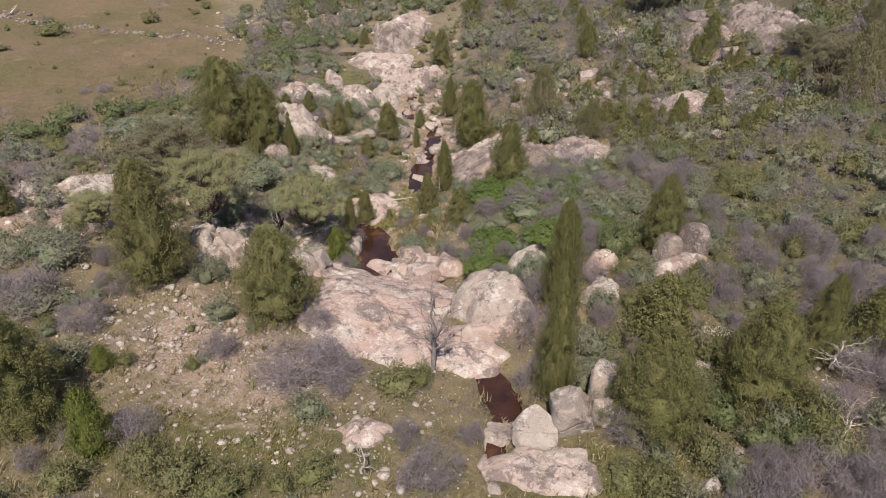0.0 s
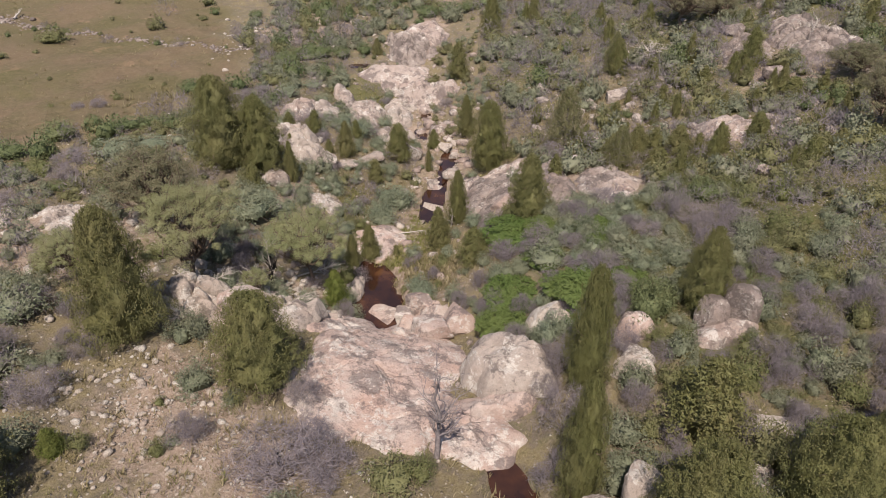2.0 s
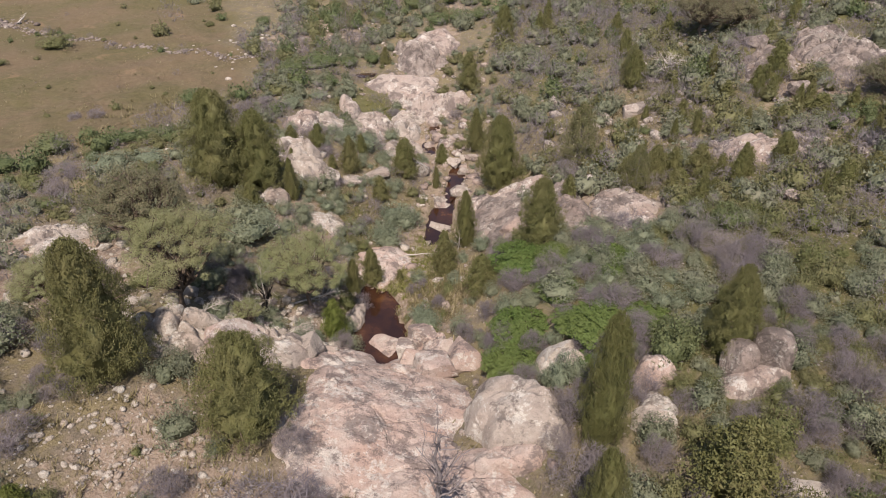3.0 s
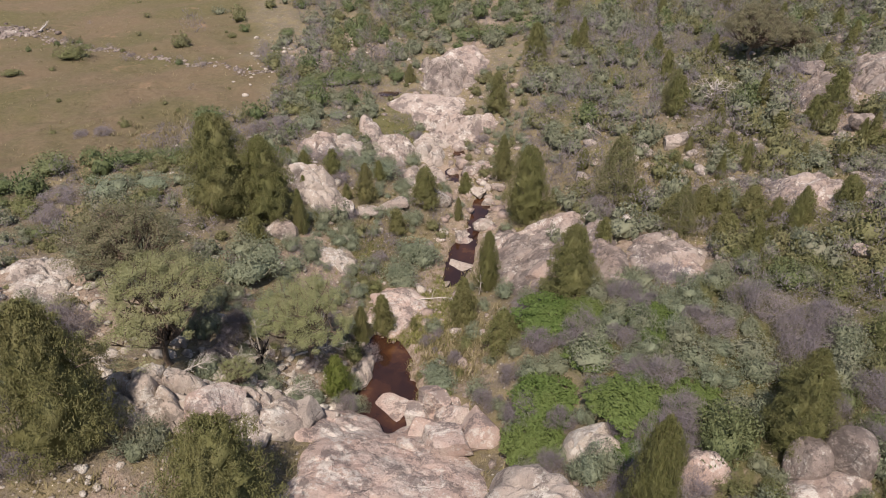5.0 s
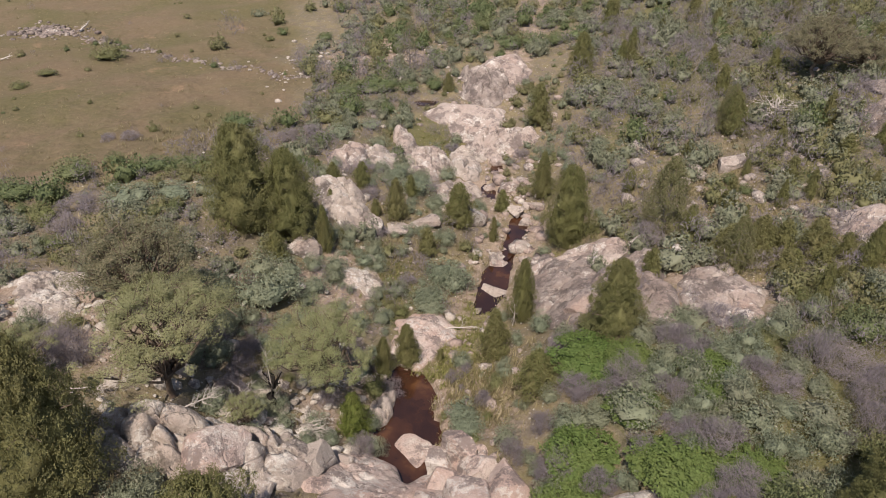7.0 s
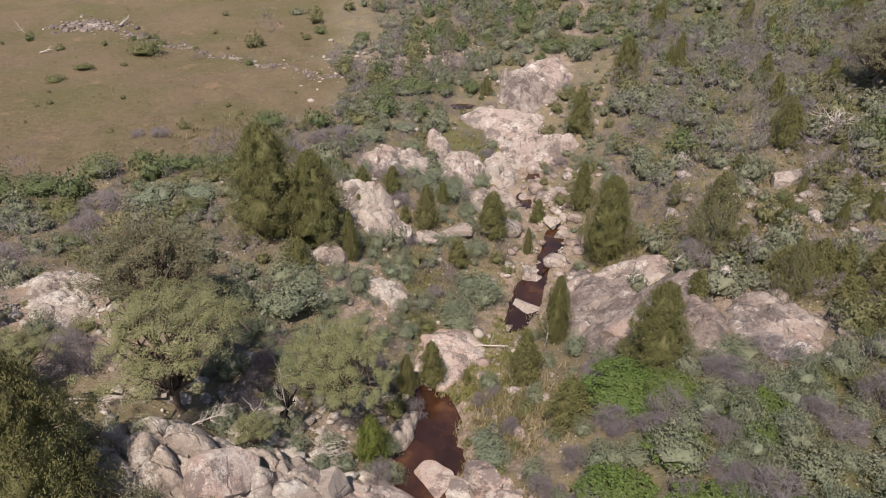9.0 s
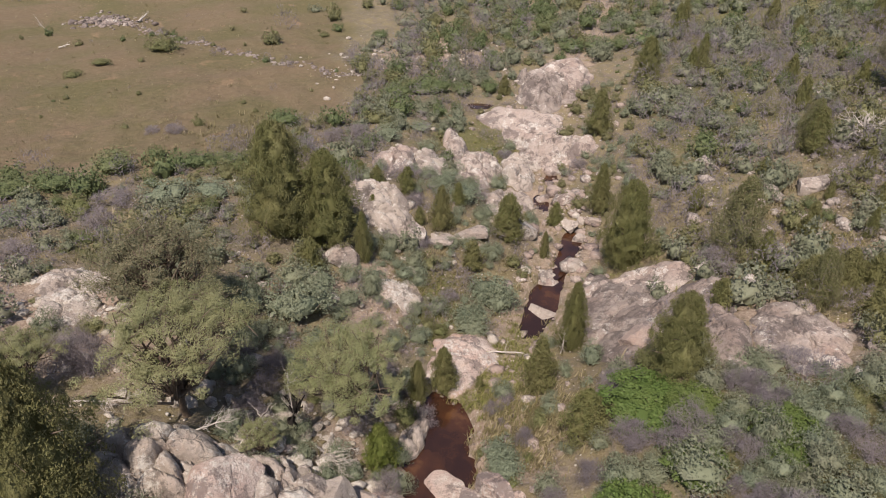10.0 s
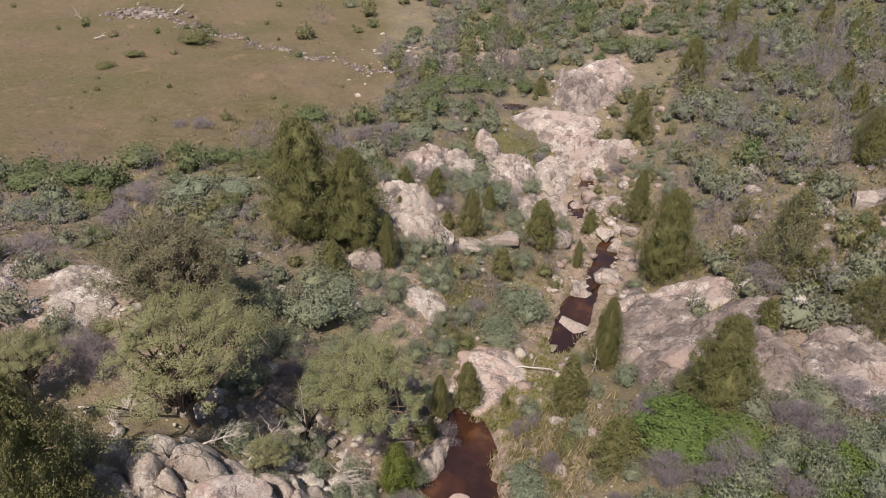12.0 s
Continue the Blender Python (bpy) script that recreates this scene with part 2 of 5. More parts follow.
def rolling(x, y):
    return (0.22 * np.sin(0.31 * x + 0.9) * np.cos(0.27 * y + 0.4) + 0.13 * np.sin(0.73 * x - 0.5 * y) + 0.07 * np.sin(1.3 * x + 1.1 * y + 2.0)
            + 0.05 * np.sin(2.3 * x - 1.7 * y) * np.cos(1.9 * y + 0.6 * x))


def height(x, y):
    """The ground: a creek bed between a low plateau on its left and a rising hillside on its right."""
    x, y = np.asarray(x, float), np.asarray(y, float)
    off = x - knots(CREEK, 1, y)
    bed = knots(CREEK, 2, y)
    d = np.abs(off)
    side = np.where(off < 0, knots(LEFT, 1, y), knots(RIGHT, 1, y))
    width = np.where(off < 0, 13.0, 11.0)
    h = bed + (side - bed) * (0.75 * smooth(0.9, 1.0 * width, d) + 0.25 * np.clip(d / width, 0, 1))
    h += np.where(off > 0, 0.17 * np.maximum(d - 12, 0) - 0.0006 * np.clip(d - 12, 0, 140) ** 2, 0)
    h -= np.where(off < 0, 0.012 * np.clip(d - 30, 0, 200), 0)
    return h + rolling(x, y) * smooth(1.0, 4.0, d)


def dug(x, y):
    """The ground with the pools hollowed out."""
    h = height(x, y)
    for px, py, rx, ry, turn, depth in POOLS:
        c, s = math.cos(radians(turn)), math.sin(radians(turn))
        u, v = (x - px) * c + (y - py) * s, -(x - px) * s + (y - py) * c
        r = np.sqrt((u / rx) ** 2 + (v / ry) ** 2) + 0.16 * np.sin(2.7 * x + 1.3 * y) * np.cos(2.1 * y - 0.8 * x)
        h = h - depth * (1 - smooth(0.75, 1.15, r))
    return h


# x, y, half-lengths across and along, turn, depth
POOLS = ((2.4, 21.0, 0.72, 1.9, 18, 0.7), (2.0, 17.6, 0.35, 1.6, -8, 0.5), (-4.5, 36.3, 1.45, 4.0, 10, 0.75), (-1.75, 49.8, 0.9, 4.0, -6, 0.6),
         (-0.85, 55.9, 0.6, 3.3, -8, 0.5), (-3.2, 61.0, 0.55, 1.5, 20, 0.3), (-2.9, 64.6, 0.6, 1.0, 0, 0.3), (-10.2, 74.2, 1.2, 0.7, 0, 0.5), (-0.6, 30.2, 0.8, 0.5, -10, 0.5))


def spaced(spans):
    """Grid lines from spans of (start, end, step)."""
    return np.unique(np.concatenate([np.arange(a, b, s) for a, b, s in spans]))


def mesh_from(name, verts, faces, mat, smooth_faces=False):
    me = bpy.data.meshes.new(name)
    verts, faces = np.asarray(verts, np.float32), np.asarray(faces, np.int32)
    k = faces.shape[1]
    me.vertices.add(len(verts))
    me.vertices.foreach_set("co", verts.ravel())
    me.loops.add(faces.size)
    me.loops.foreach_set("vertex_index", faces.ravel())
    me.polygons.add(len(faces))
    me.polygons.foreach_set("loop_start", np.arange(0, faces.size, k, dtype=np.int32))
    if smooth_faces:
        me.polygons.foreach_set("use_smooth", np.ones(len(faces), bool))
    me.materials.append(mat)
    me.update(calc_edges=True)
    return me


def patch(x, y, px, py, rx, ry):
    return np.exp(-((x - px) / rx) ** 2 - ((y - py) / ry) ** 2)


def paddock(x, y):
    """How far a place lies inside the open paddock, in metres."""
    return np.minimum(-x - np.interp(y, (0, 44, 48, 51, 57, 67, 77, 82, 100, 130), (60, 44, 37, 31, 24.5, 19.5, 22, 26, 32, 42)), (y - 46) * 1.5)


def openings(x, y):
    """Stony, grassy openings in the scrub of the hillside."""
    rows = ((12.5, 57.5, 3.2, 5.5, 1.0), (14.5, 53, 4, 3, 1.0), (22.5, 50, 5, 2.2, 1.0), (12, 66, 2.5, 3.5, 1.0), (9, 44, 5, 2.5, 1.0), (10, 56, 2.2, 3, 1.0),
            (27, 62, 4, 5, 0.7), (30, 56, 5, 2, 0.6), (14, 15, 3, 4, 0.5), (17, 25, 2.2, 1.8, 0.7), (7.5, 62, 2, 2.5, 0.5))
    return sum(w * patch(x, y, px, py, rx, ry) for px, py, rx, ry, w in rows)


def zones(x, y):
    off = np.abs(x - knots(CREEK, 1, y))
    grit = 0.32 * (1 - smooth(1.2, 3.2, off)) * smooth(26, 34, y) + 0.22
    grit = grit + 0.42 * patch(x, y, -8.0, 21.0, 5, 3.2) + 0.3 * patch(x, y, -8.0, 36.0, 2.6, 3.0) + 0.5 * patch(x, y, -11, 24, 2.8, 3) + 1.1 * patch(x, y, -10.2, 44.8, 1.5, 2.2) + 0.15 * patch(x, y, -9.5, 50, 5, 8) + 0.8 * patch(x, y, -22, 36, 6, 4)
    grit = grit + 0.4 * patch(x, y, -0.8, 37.8, 2.0, 3.2) + 0.5 * patch(x, y, 9, 44, 4, 3) + 0.12 * patch(x, y, 13, 56, 4, 6) + 0.5 * patch(x, y, 26, 61, 4, 5) + 0.5 * patch(x, y, -18, 88, 6, 8) + 0.5 * patch(x, y, 15, 14, 3, 4)
    green = 0.36 + 0.6 * patch(x, y, -3.3, 40.8, 1.6, 1.6) + 0.7 * patch(x, y, -7.6, 46.5, 1.2, 2.2) + 0.6 * patch(x, y, -4, 43.5, 2, 2) + 0.4 * patch(x, y, 6.5, 16, 4, 2)
    green = green + 0.4 * patch(x, y, -8, 17, 6, 3) + 0.5 * patch(x, y, -9, 66, 3, 5)
    green = green + 0.3 * smooth(6, 12, x - knots(CREEK, 1, y)) * smooth(20, 30, y) * (1 - 1.6 * np.clip(openings(x, y), 0, 1))
    field = smooth(-2.0, 2.5, paddock(x, y) + 1.6 * np.sin(0.7 * x + 0.4 * y) * np.sin(0.5 * y))
    return np.stack([np.clip(grit, 0, 1), np.clip(green, 0, 1), field, np.ones_like(x)], -1)


def build_ground():
    xs = spaced(((-3000, -400, 650), (-400, -100, 50), (-100, -36, 1.6), (-36, 34, 0.42), (34, 70, 1.6), (70, 400, 50), (400, 3001, 650)))
    ys = spaced(((-3000, -300, 600), (-300, 0, 50), (0, 12, 1.5), (12, 66, 0.42), (66, 96, 0.6), (96, 150, 2), (150, 400, 50), (400, 3001, 650)))
    gx, gy = np.meshgrid(xs, ys)
    z = dug(gx, gy)
    near = (gx > -40) & (gx < 40) & (gy > 10) & (gy < 98)
    rough = np.zeros_like(z)
    for i, j in zip(*np.nonzero(near)):
        p = Vector((gx[i, j], gy[i, j], 0.0))
        rough[i, j] = 0.16 * noise.noise(p * 0.9) + 0.09 * noise.noise(p * 2.3)
    z = z + rough
    n, m = gx.shape
    at = np.arange(n * m).reshape(n, m)
    faces = np.stack([at[:-1, :-1], at[:-1, 1:], at[1:, 1:], at[1:, :-1]], -1).reshape(-1, 4)
    me = mesh_from("ground", np.stack([gx, gy, z], -1).reshape(-1, 3), faces, GROUND, True)
    zone = me.color_attributes.new("zone", "FLOAT_COLOR", "POINT")
    zone.data.foreach_set("color", zones(gx, gy).astype(np.float32).ravel())
    ob = new("ground", me)
    tagged(ob, "dry straw grass and reddish gritty soil sloping to a creek", "ground", kind="structure")
    return ob


build_ground()


def ground_at(x, y):
    return float(dug(np.float64(x), np.float64(y)))


def build_pool(x, y, rx, ry, turn, level):
    """A still sheet of water that fills its hollow; the bank is its outline."""
    bm = bmesh.new()
    ring = []
    for k in range(40):
        a = k / 40 * math.tau
        w = 1.12 + 0.08 * math.sin(3 * a + x)
        ring.append(bm.verts.new((rx * w * math.cos(a), ry * w * math.sin(a), 0)))
    bm.faces.new(ring)
    low = bmesh.ops.extrude_face_region(bm, geom=list(bm.faces))
    bmesh.ops.translate(bm, vec=(0, 0, -0.05), verts=[v for v in low["geom"] if isinstance(v, bmesh.types.BMVert)])
    bmesh.ops.recalc_face_normals(bm, faces=bm.faces)
    me = bpy.data.meshes.new("pool")
    bm.to_mesh(me)
    bm.free()
    me.materials.append(WATER)
    ob = new("water", me)
    ob.matrix_world = pose(x, y, level, 0, 0, turn)
    return tagged(ob, "still red-brown pool of tannin-stained creek water", "water", kind="structure")


for px, py, rx, ry, turn, depth in POOLS:
    build_pool(px, py, rx, ry, turn, float(height(px, py)) - 0.16)


# ---- small tools ----
def part(name, mesh, parent, label=""):
    ob = new(name, mesh)
    ob.parent = parent
    return tagged(ob, label) if label else ob


def thing(name, label, category, group="", kind=""):
    return tagged(new(name), label, category, group, kind)


def unit(v):
    return v / np.maximum(np.linalg.norm(v, axis=-1, keepdims=True), 1e-9)


def leaves(rng, centres, outs, count, spread, length, width, lift=0.4, fan=0.5):
    """Many small pointed leaves in tufts round the centres; they lie along the rounded surface of their tuft."""
    c = np.repeat(centres, count, 0)
    o = np.repeat(outs, count, 0)
    n = len(c)
    s = np.repeat(np.broadcast_to(spread, (len(centres), 3)), count, 0)
    ball = unit(rng.normal(size=(n, 3)) + o * 0.5)
    p = c + ball * s * rng.random((n, 1)) ** 0.3
    face = unit(ball * 0.8 + o * 0.5 + rng.normal(size=(n, 3)) * fan)
    way = rng.normal(size=(n, 3)) + np.array((0, 0, lift)) + o * 0.3
    way = unit(way - face * np.sum(way * face, 1, keepdims=True) * 0.75)
    flat = unit(np.cross(face, way))
    size = rng.uniform(0.65, 1.3, (n, 1))
    le, wi = length * size, width * size
    tri = np.stack([p - flat * wi / 2, p + flat * wi / 2, p + way * le], 1)
    return tri.reshape(-1, 3), np.arange(3 * n).reshape(n, 3)


def split(bit):
    """Four-cornered faces as triangles."""
    v, f = bit
    return v, np.concatenate([f[:, (0, 1, 2)], f[:, (0, 2, 3)]])


def join(*bits):
    verts, faces, base = [], [], 0
    for v, f in bits:
        verts.append(v)
        faces.append(np.asarray(f) + base)
        base += len(v)
    return np.concatenate(verts), np.concatenate(faces)


def limb(points, radii, sides=5):
    """A tapered, bent branch through the points."""
    pts = np.asarray(points, float)
    way = unit(np.gradient(pts, axis=0))
    ref = np.where(np.abs(way[:, 2:3]) > 0.9, (1.0, 0, 0), (0, 0, 1.0))
    a = unit(np.cross(way, ref))
    b = np.cross(way, a)
    ang = np.arange(sides) / sides * math.tau
    ring = pts[:, None] + np.asarray(radii)[:, None, None] * (a[:, None] * np.cos(ang)[None, :, None] + b[:, None] * np.sin(ang)[None, :, None])
    at = np.arange(len(pts) * sides).reshape(len(pts), sides)
    nxt = np.roll(at, -1, 1)
    faces = np.stack([at[:-1], nxt[:-1], nxt[1:], at[1:]], -1).reshape(-1, 4)
    return ring.reshape(-1, 3), faces


def bent(rng, start, end, steps=4, wobble=0.12):
    t = np.linspace(0, 1, steps)[:, None]
    line = np.asarray(start) * (1 - t) + np.asarray(end) * t
    span = np.linalg.norm(np.asarray(end) - np.asarray(start))
    return line + rng.normal(size=(steps, 3)) * wobble * span * np.sin(t * math.pi)


def core(rng, profile, sides=10, wobble=0.15):
    """The dense shaded inside of a crown: a lumpy stack of rings (height, radius)."""
    rings = []
    ang = np.arange(sides) / sides * math.tau
    for z, r in profile:
        rr = r * (1 + rng.normal(size=sides) * wobble)
        rings.append(np.stack([rr * np.cos(ang), rr * np.sin(ang), np.full(sides, z) + rng.normal(size=sides) * 0.03], -1))
    at = np.arange(len(rings) * sides).reshape(len(rings), sides)
    nxt = np.roll(at, -1, 1)
    return split((np.concatenate(rings), np.stack([at[:-1], nxt[:-1], nxt[1:], at[1:]], -1).reshape(-1, 4)))


# ---- plants, each built once a variant at unit size and then copied ----
def make_cypress(seed, squat, mat, sparse=1.0, name="cypress_pine", label="", tufts=240, per=24, leaf=0.036, tuft=0.075):
    """A native cypress, 1 m high and up to 1 m across: an upright cone of plume-like tufts. squat 0: slender cone, 1: round-shouldered."""
    rng = np.random.default_rng(seed)
    h = np.clip(np.linspace(0.04, 0.985, tufts) + rng.normal(size=tufts) * 0.015, 0.03, 0.99)

    def girth(z):
        low = np.clip(z / 0.14, 0.0, 1) ** 0.5
        return 0.5 * low * np.clip(np.clip(1 - z, 0, 1) ** (0.85 - 0.4 * squat) * (1 + 0.25 * squat), 0, 1)

    a = np.arange(tufts) * 2.39996 + rng.normal(size=tufts) * 0.35
    turn = rng.uniform(0, math.tau, 4)
    bulge = 1 + 0.13 * np.sin(3 * a + 9 * h + turn[0]) + 0.12 * np.sin(2 * a - 14 * h + turn[1]) + 0.11 * np.sin(5 * a + 23 * h + turn[2])
    r = girth(h) * bulge * rng.uniform(0.68, 1.06, tufts)
    centres = np.stack([r * np.cos(a), r * np.sin(a), h], -1)
    outs = np.stack([np.cos(a), np.sin(a), np.full(tufts, 0.8)], -1)
    thick = (tuft * (0.6 + 1.0 * girth(h)) * rng.uniform(0.7, 1.35, tufts))[:, None] * np.array((1.0, 1.0, 1.05))
    bits = [leaves(rng, centres, unit(outs), int(per * sparse), thick, leaf, leaf * 0.5, 1.25, 0.6)]
    inner = centres * np.array((0.7, 0.7, 1.0))
    bits.append(leaves(rng, inner, unit(outs), int(12 * sparse), thick * 1.3, leaf * 1.5, leaf * 0.7, 0.6, 0.7))
    if sparse > 0.8:
        bits.append(core(rng, [(z, float(girth(z)) * 0.6) for z in np.linspace(0.05, 0.93, 14)], 14, 0.2))
    tree = thing(name, label, "tree", "cypress pines on the rocky slopes")
    part("crown", mesh_from("cypress_crown", *join(*bits), mat), tree)
    wood = [limb([(0, 0, -0.04), (0.01, 0, 0.3), (0, 0.01, 0.7), (0, 0, 0.95)], [0.04, 0.03, 0.018, 0.005], 7)]
    for k in range(14 if sparse < 0.8 else 7):
        z = rng.uniform(0.08, 0.8)
        b = rng.uniform(0, math.tau)
        g = float(girth(z + 0.05)) * 0.95
        wood.append(limb(bent(rng, (0, 0, z), (g * math.cos(b), g * math.sin(b), z + 0.12)), [0.012, 0.009, 0.006, 0.002], 4))
    part("trunk", mesh_from("cypress_trunk", *join(*wood), BARK if sparse > 0.8 else GREY_WOOD, True), tree)
    return tree


def lumps(rng, count, radius, flat, base, seed):
    """Centres, outward ways and sizes of the rounded lumps of a bush, spread over a broken dome."""
    a = np.arange(count) * 2.39996 + rng.normal(size=count) * 0.35
    up = np.clip(np.linspace(-0.28, 0.97, count) + rng.normal(size=count) * 0.06, -0.3, 1)
    ring = np.sqrt(np.clip(1 - up ** 2, 0.02, 1))
    out = rng.uniform(0.66, 1.12, count) * (1 + 0.2 * np.sin(2 * a + seed))
    dirs = np.stack([ring * np.cos(a), ring * np.sin(a), up], -1)
    centres = dirs * (out * radius)[:, None] * np.array((1, 1, flat)) + np.array((0, 0, base))
    size = rng.uniform(0.11, 0.2, count)[:, None] * np.array((1.0, 1.0, 0.8))
    return centres, unit(dirs + (0, 0, 0.35)), size


def shrub_arrays(seed, count, per, leaf, flat=0.75, slim=0.52):
    """The leaves and the stems of a rounded bush, 1 m across."""
    rng = np.random.default_rng(seed)
    centres, outs, size = lumps(rng, count, 0.33, flat, 0.17, seed)
    inside = [(0.05, 0.15), (0.14, 0.25), (0.12 + 0.12 * flat, 0.23), (0.12 + 0.19 * flat, 0.13), (0.12 + 0.22 * flat, 0.04)]
    leafy = join(leaves(rng, centres, outs, per, size, leaf, leaf * slim, 0.5, 0.6), core(rng, inside, 9, 0.25))
    stems = []
    for k in range(6):
        end = centres[rng.integers(count)] * 0.95
        stems.append(limb(bent(rng, (rng.normal() * 0.03, rng.normal() * 0.03, -0.05), end, 3), [0.016, 0.011, 0.003], 3))
    return leafy, join(*stems)


def make_shrub(seed, mat, name, label, group, count=36, per=40, leaf=0.043, wood=BARK):
    leafy, stems = shrub_arrays(seed, count, per, leaf)
    bush = thing(name, label, "shrub", group)
    part("foliage", mesh_from(name + "_foliage", *leafy, mat), bush)
    part("woody_frame", mesh_from(name + "_wood", *stems, wood, True), bush)
    return bush


def bare_arrays(seed, twigs, count, per, thick=1.0, tall=1.0):
    """The stems and the haze of fine twigs of a leafless bush, 1 m across."""
    rng = np.random.default_rng(seed)
    centres, outs, size = lumps(rng, count, 0.33, 0.95 * tall, 0.2, seed)
    bits = []
    for k in range(twigs):
        end = centres[k % count] * rng.uniform(0.8, 1.2)
        line = bent(rng, (rng.normal() * 0.05, rng.normal() * 0.05, -0.04), end, 4, 0.1)
        bits.append(limb(line, np.array([0.0085, 0.006, 0.0035, 0.0015]) * thick, 3))
        for j in range(3):
            q = line[rng.integers(1, 4)]
            bits.append(limb([q, q + unit(rng.normal(size=3) + (0, 0, 0.7)) * rng.uniform(0.08, 0.2)], [0.003 * thick, 0.001 * thick], 3))
    fine = leaves(rng, centres, outs, per, size * 1.15, 0.1, 0.0055 * thick, 0.7, 0.9)
    return split(join(*bits)), fine


def make_bare_shrub(seed, mat, label, name="bare_shrub", twigs=26, count=22, per=120, thick=1.0):
    bits, tips = bare_arrays(seed, twigs, count, per, thick)
    bush = thing(name, label, "shrub", "leafless shrubs on the slopes")
    part("woody_frame", mesh_from("bare_stems", *bits, mat, True), bush)
    part("twig_crown", mesh_from("bare_twigs", *tips, TWIGS), bush)
    return bush


def make_bramble(seed, label):
    """A low mat of bramble with broad, bright leaves, 1 m across."""
    rng = np.random.default_rng(seed)
    tufts = 150
    a, r = rng.uniform(0, math.tau, tufts), np.sqrt(rng.random(tufts))
    z = 0.42 * np.sqrt(np.clip(1 - (r * 0.97) ** 2.4, 0, 1)) * rng.uniform(0.8, 1.08, tufts)
    centres = np.stack([0.5 * r * np.cos(a), 0.5 * r * np.sin(a), z * 0.8], -1)
    outs = unit(np.stack([0.6 * r * np.cos(a), 0.6 * r * np.sin(a), np.full(tufts, 0.7)], -1))
    bush = thing("bramble_thicket", label, "shrub", "bramble thickets by the creek")
    leafy = join(leaves(rng, centres, outs, 44, np.array((0.07, 0.07, 0.05)), 0.03, 0.026, 0.1, 0.45),
                 core(rng, [(-0.02, 0.40), (0.08, 0.38), (0.17, 0.31), (0.24, 0.2), (0.27, 0.06)], 14, 0.1))
    part("foliage", mesh_from("bramble_foliage", *leafy, BRAMBLE_LEAF), bush)
    canes = [limb(bent(rng, (rng.normal() * 0.15, rng.normal() * 0.15, 0), centres[rng.integers(tufts)] * 1.1, 5), [0.006, 0.006, 0.005, 0.004, 0.002], 3) for k in range(16)]
    tagged(part("cane_tangle", mesh_from("bramble_canes", *join(*canes), BARK, True), bush), kind="stuff")
    return bush


def make_lobed_tree(seed, name, label, mat, wood, lobes=9, per=400, leaf=0.016, umbrella=0.5, trunk=0.03, loose=1.0, low=0.35, fan=0.33):
    """A small spreading tree, 1 m high and about 1 m across: forked trunk and a crown of separate leafy lobes."""
    rng = np.random.default_rng(seed)
    tree = thing(name, label, "tree")
    bits, wooden = [], []
    fork = np.array((rng.normal() * 0.04, rng.normal() * 0.04, 0.28))
    wooden.append(limb(bent(rng, (0, 0, -0.04), fork, 4, 0.08), [trunk, trunk * 0.9, trunk * 0.8, trunk * 0.75], 7))
    shift = rng.uniform(0, math.tau, 2)
    for k in range(lobes):
        a = k * 2.39996 + rng.normal() * 0.3
        r = 0.43 * math.sqrt((k + 0.4) / lobes) * (1 + 0.16 * math.sin(2 * a + shift[0]) + 0.12 * math.sin(3 * a + shift[1]))
        z = max(0.88 - umbrella * (r / 0.43) ** 2 * 0.5 + rng.normal() * 0.06, low + rng.uniform(0, 0.06))
        c = np.array((r * math.cos(a), r * math.sin(a), z))
        size = rng.uniform(0.06, 0.125) * loose
        out = unit(np.array((c[0] * 0.8, c[1] * 0.8, 0.45)))
        heart = c + rng.normal(size=(7, 3)) * size * np.array((0.55, 0.55, 0.3))
        bits.append(leaves(rng, heart, np.broadcast_to(out, (7, 3)), per // 7, np.array((size * 0.5, size * 0.5, size * 0.36)), leaf, leaf * 0.5, 0.25, fan))
        line = bent(rng, fork, c, 5, 0.1)
        wooden.append(limb(line, np.linspace(trunk * 0.6, 0.004, 5), 5))
        for j in range(3):
            q = line[rng.integers(2, 5)]
            wooden.append(limb([q, c + rng.normal(size=3) * size * 0.6], [0.005, 0.002], 3))
    part("crown", mesh_from(name + "_crown", *join(*bits), mat), tree)
    part("trunk", mesh_from(name + "_trunk", *join(*wooden), wood, True), tree)
    return tree


def make_dead_tree(seed, name, label, mat, boughs=9, depth=3, spread=0.5, trunk=0.035, lean=(0.0, 0.0), top=0.9):
    """A leafless tree, 1 m high: a tapering trunk and forked bare boughs."""
    rng = np.random.default_rng(seed)
    tree = thing(name, label, "tree")
    stem = bent(rng, (0, 0, -0.04), (lean[0], lean[1], top), 6, 0.05)
    bits = [limb(stem, np.linspace(trunk, trunk * 0.25, 6), 7)]

    def grow(p, way, length, thick, left):
        end = p + way * length
        line = bent(rng, p, end, 4, 0.09)
        bits.append(limb(line, np.linspace(thick, thick * 0.45, 4), 4 if left > 1 else 3))
        if left:
            for j in range(3):
                q = line[rng.integers(1, 4)]
                grow(q, unit(way + rng.normal(size=3) * 0.6 + (0, 0, 0.1)), length * rng.uniform(0.45, 0.7), thick * 0.5, left - 1)

    for k in range(boughs):
        f = rng.uniform(0.25, 1.0)
        p = stem[0] * (1 - f) + stem[-1] * f
        a = k * 2.39996 + rng.normal() * 0.4
        grow(p, unit(np.array((math.cos(a) * spread * 1.6, math.sin(a) * spread * 1.6, rng.uniform(0.3, 1.1)))), rng.uniform(0.18, 0.32) * (1.2 - 0.5 * f), trunk * 0.5 * (1.25 - f), depth - 1)
    part("branchwork", mesh_from(name + "_wood", *join(*bits), mat, True), tree)
    return tree


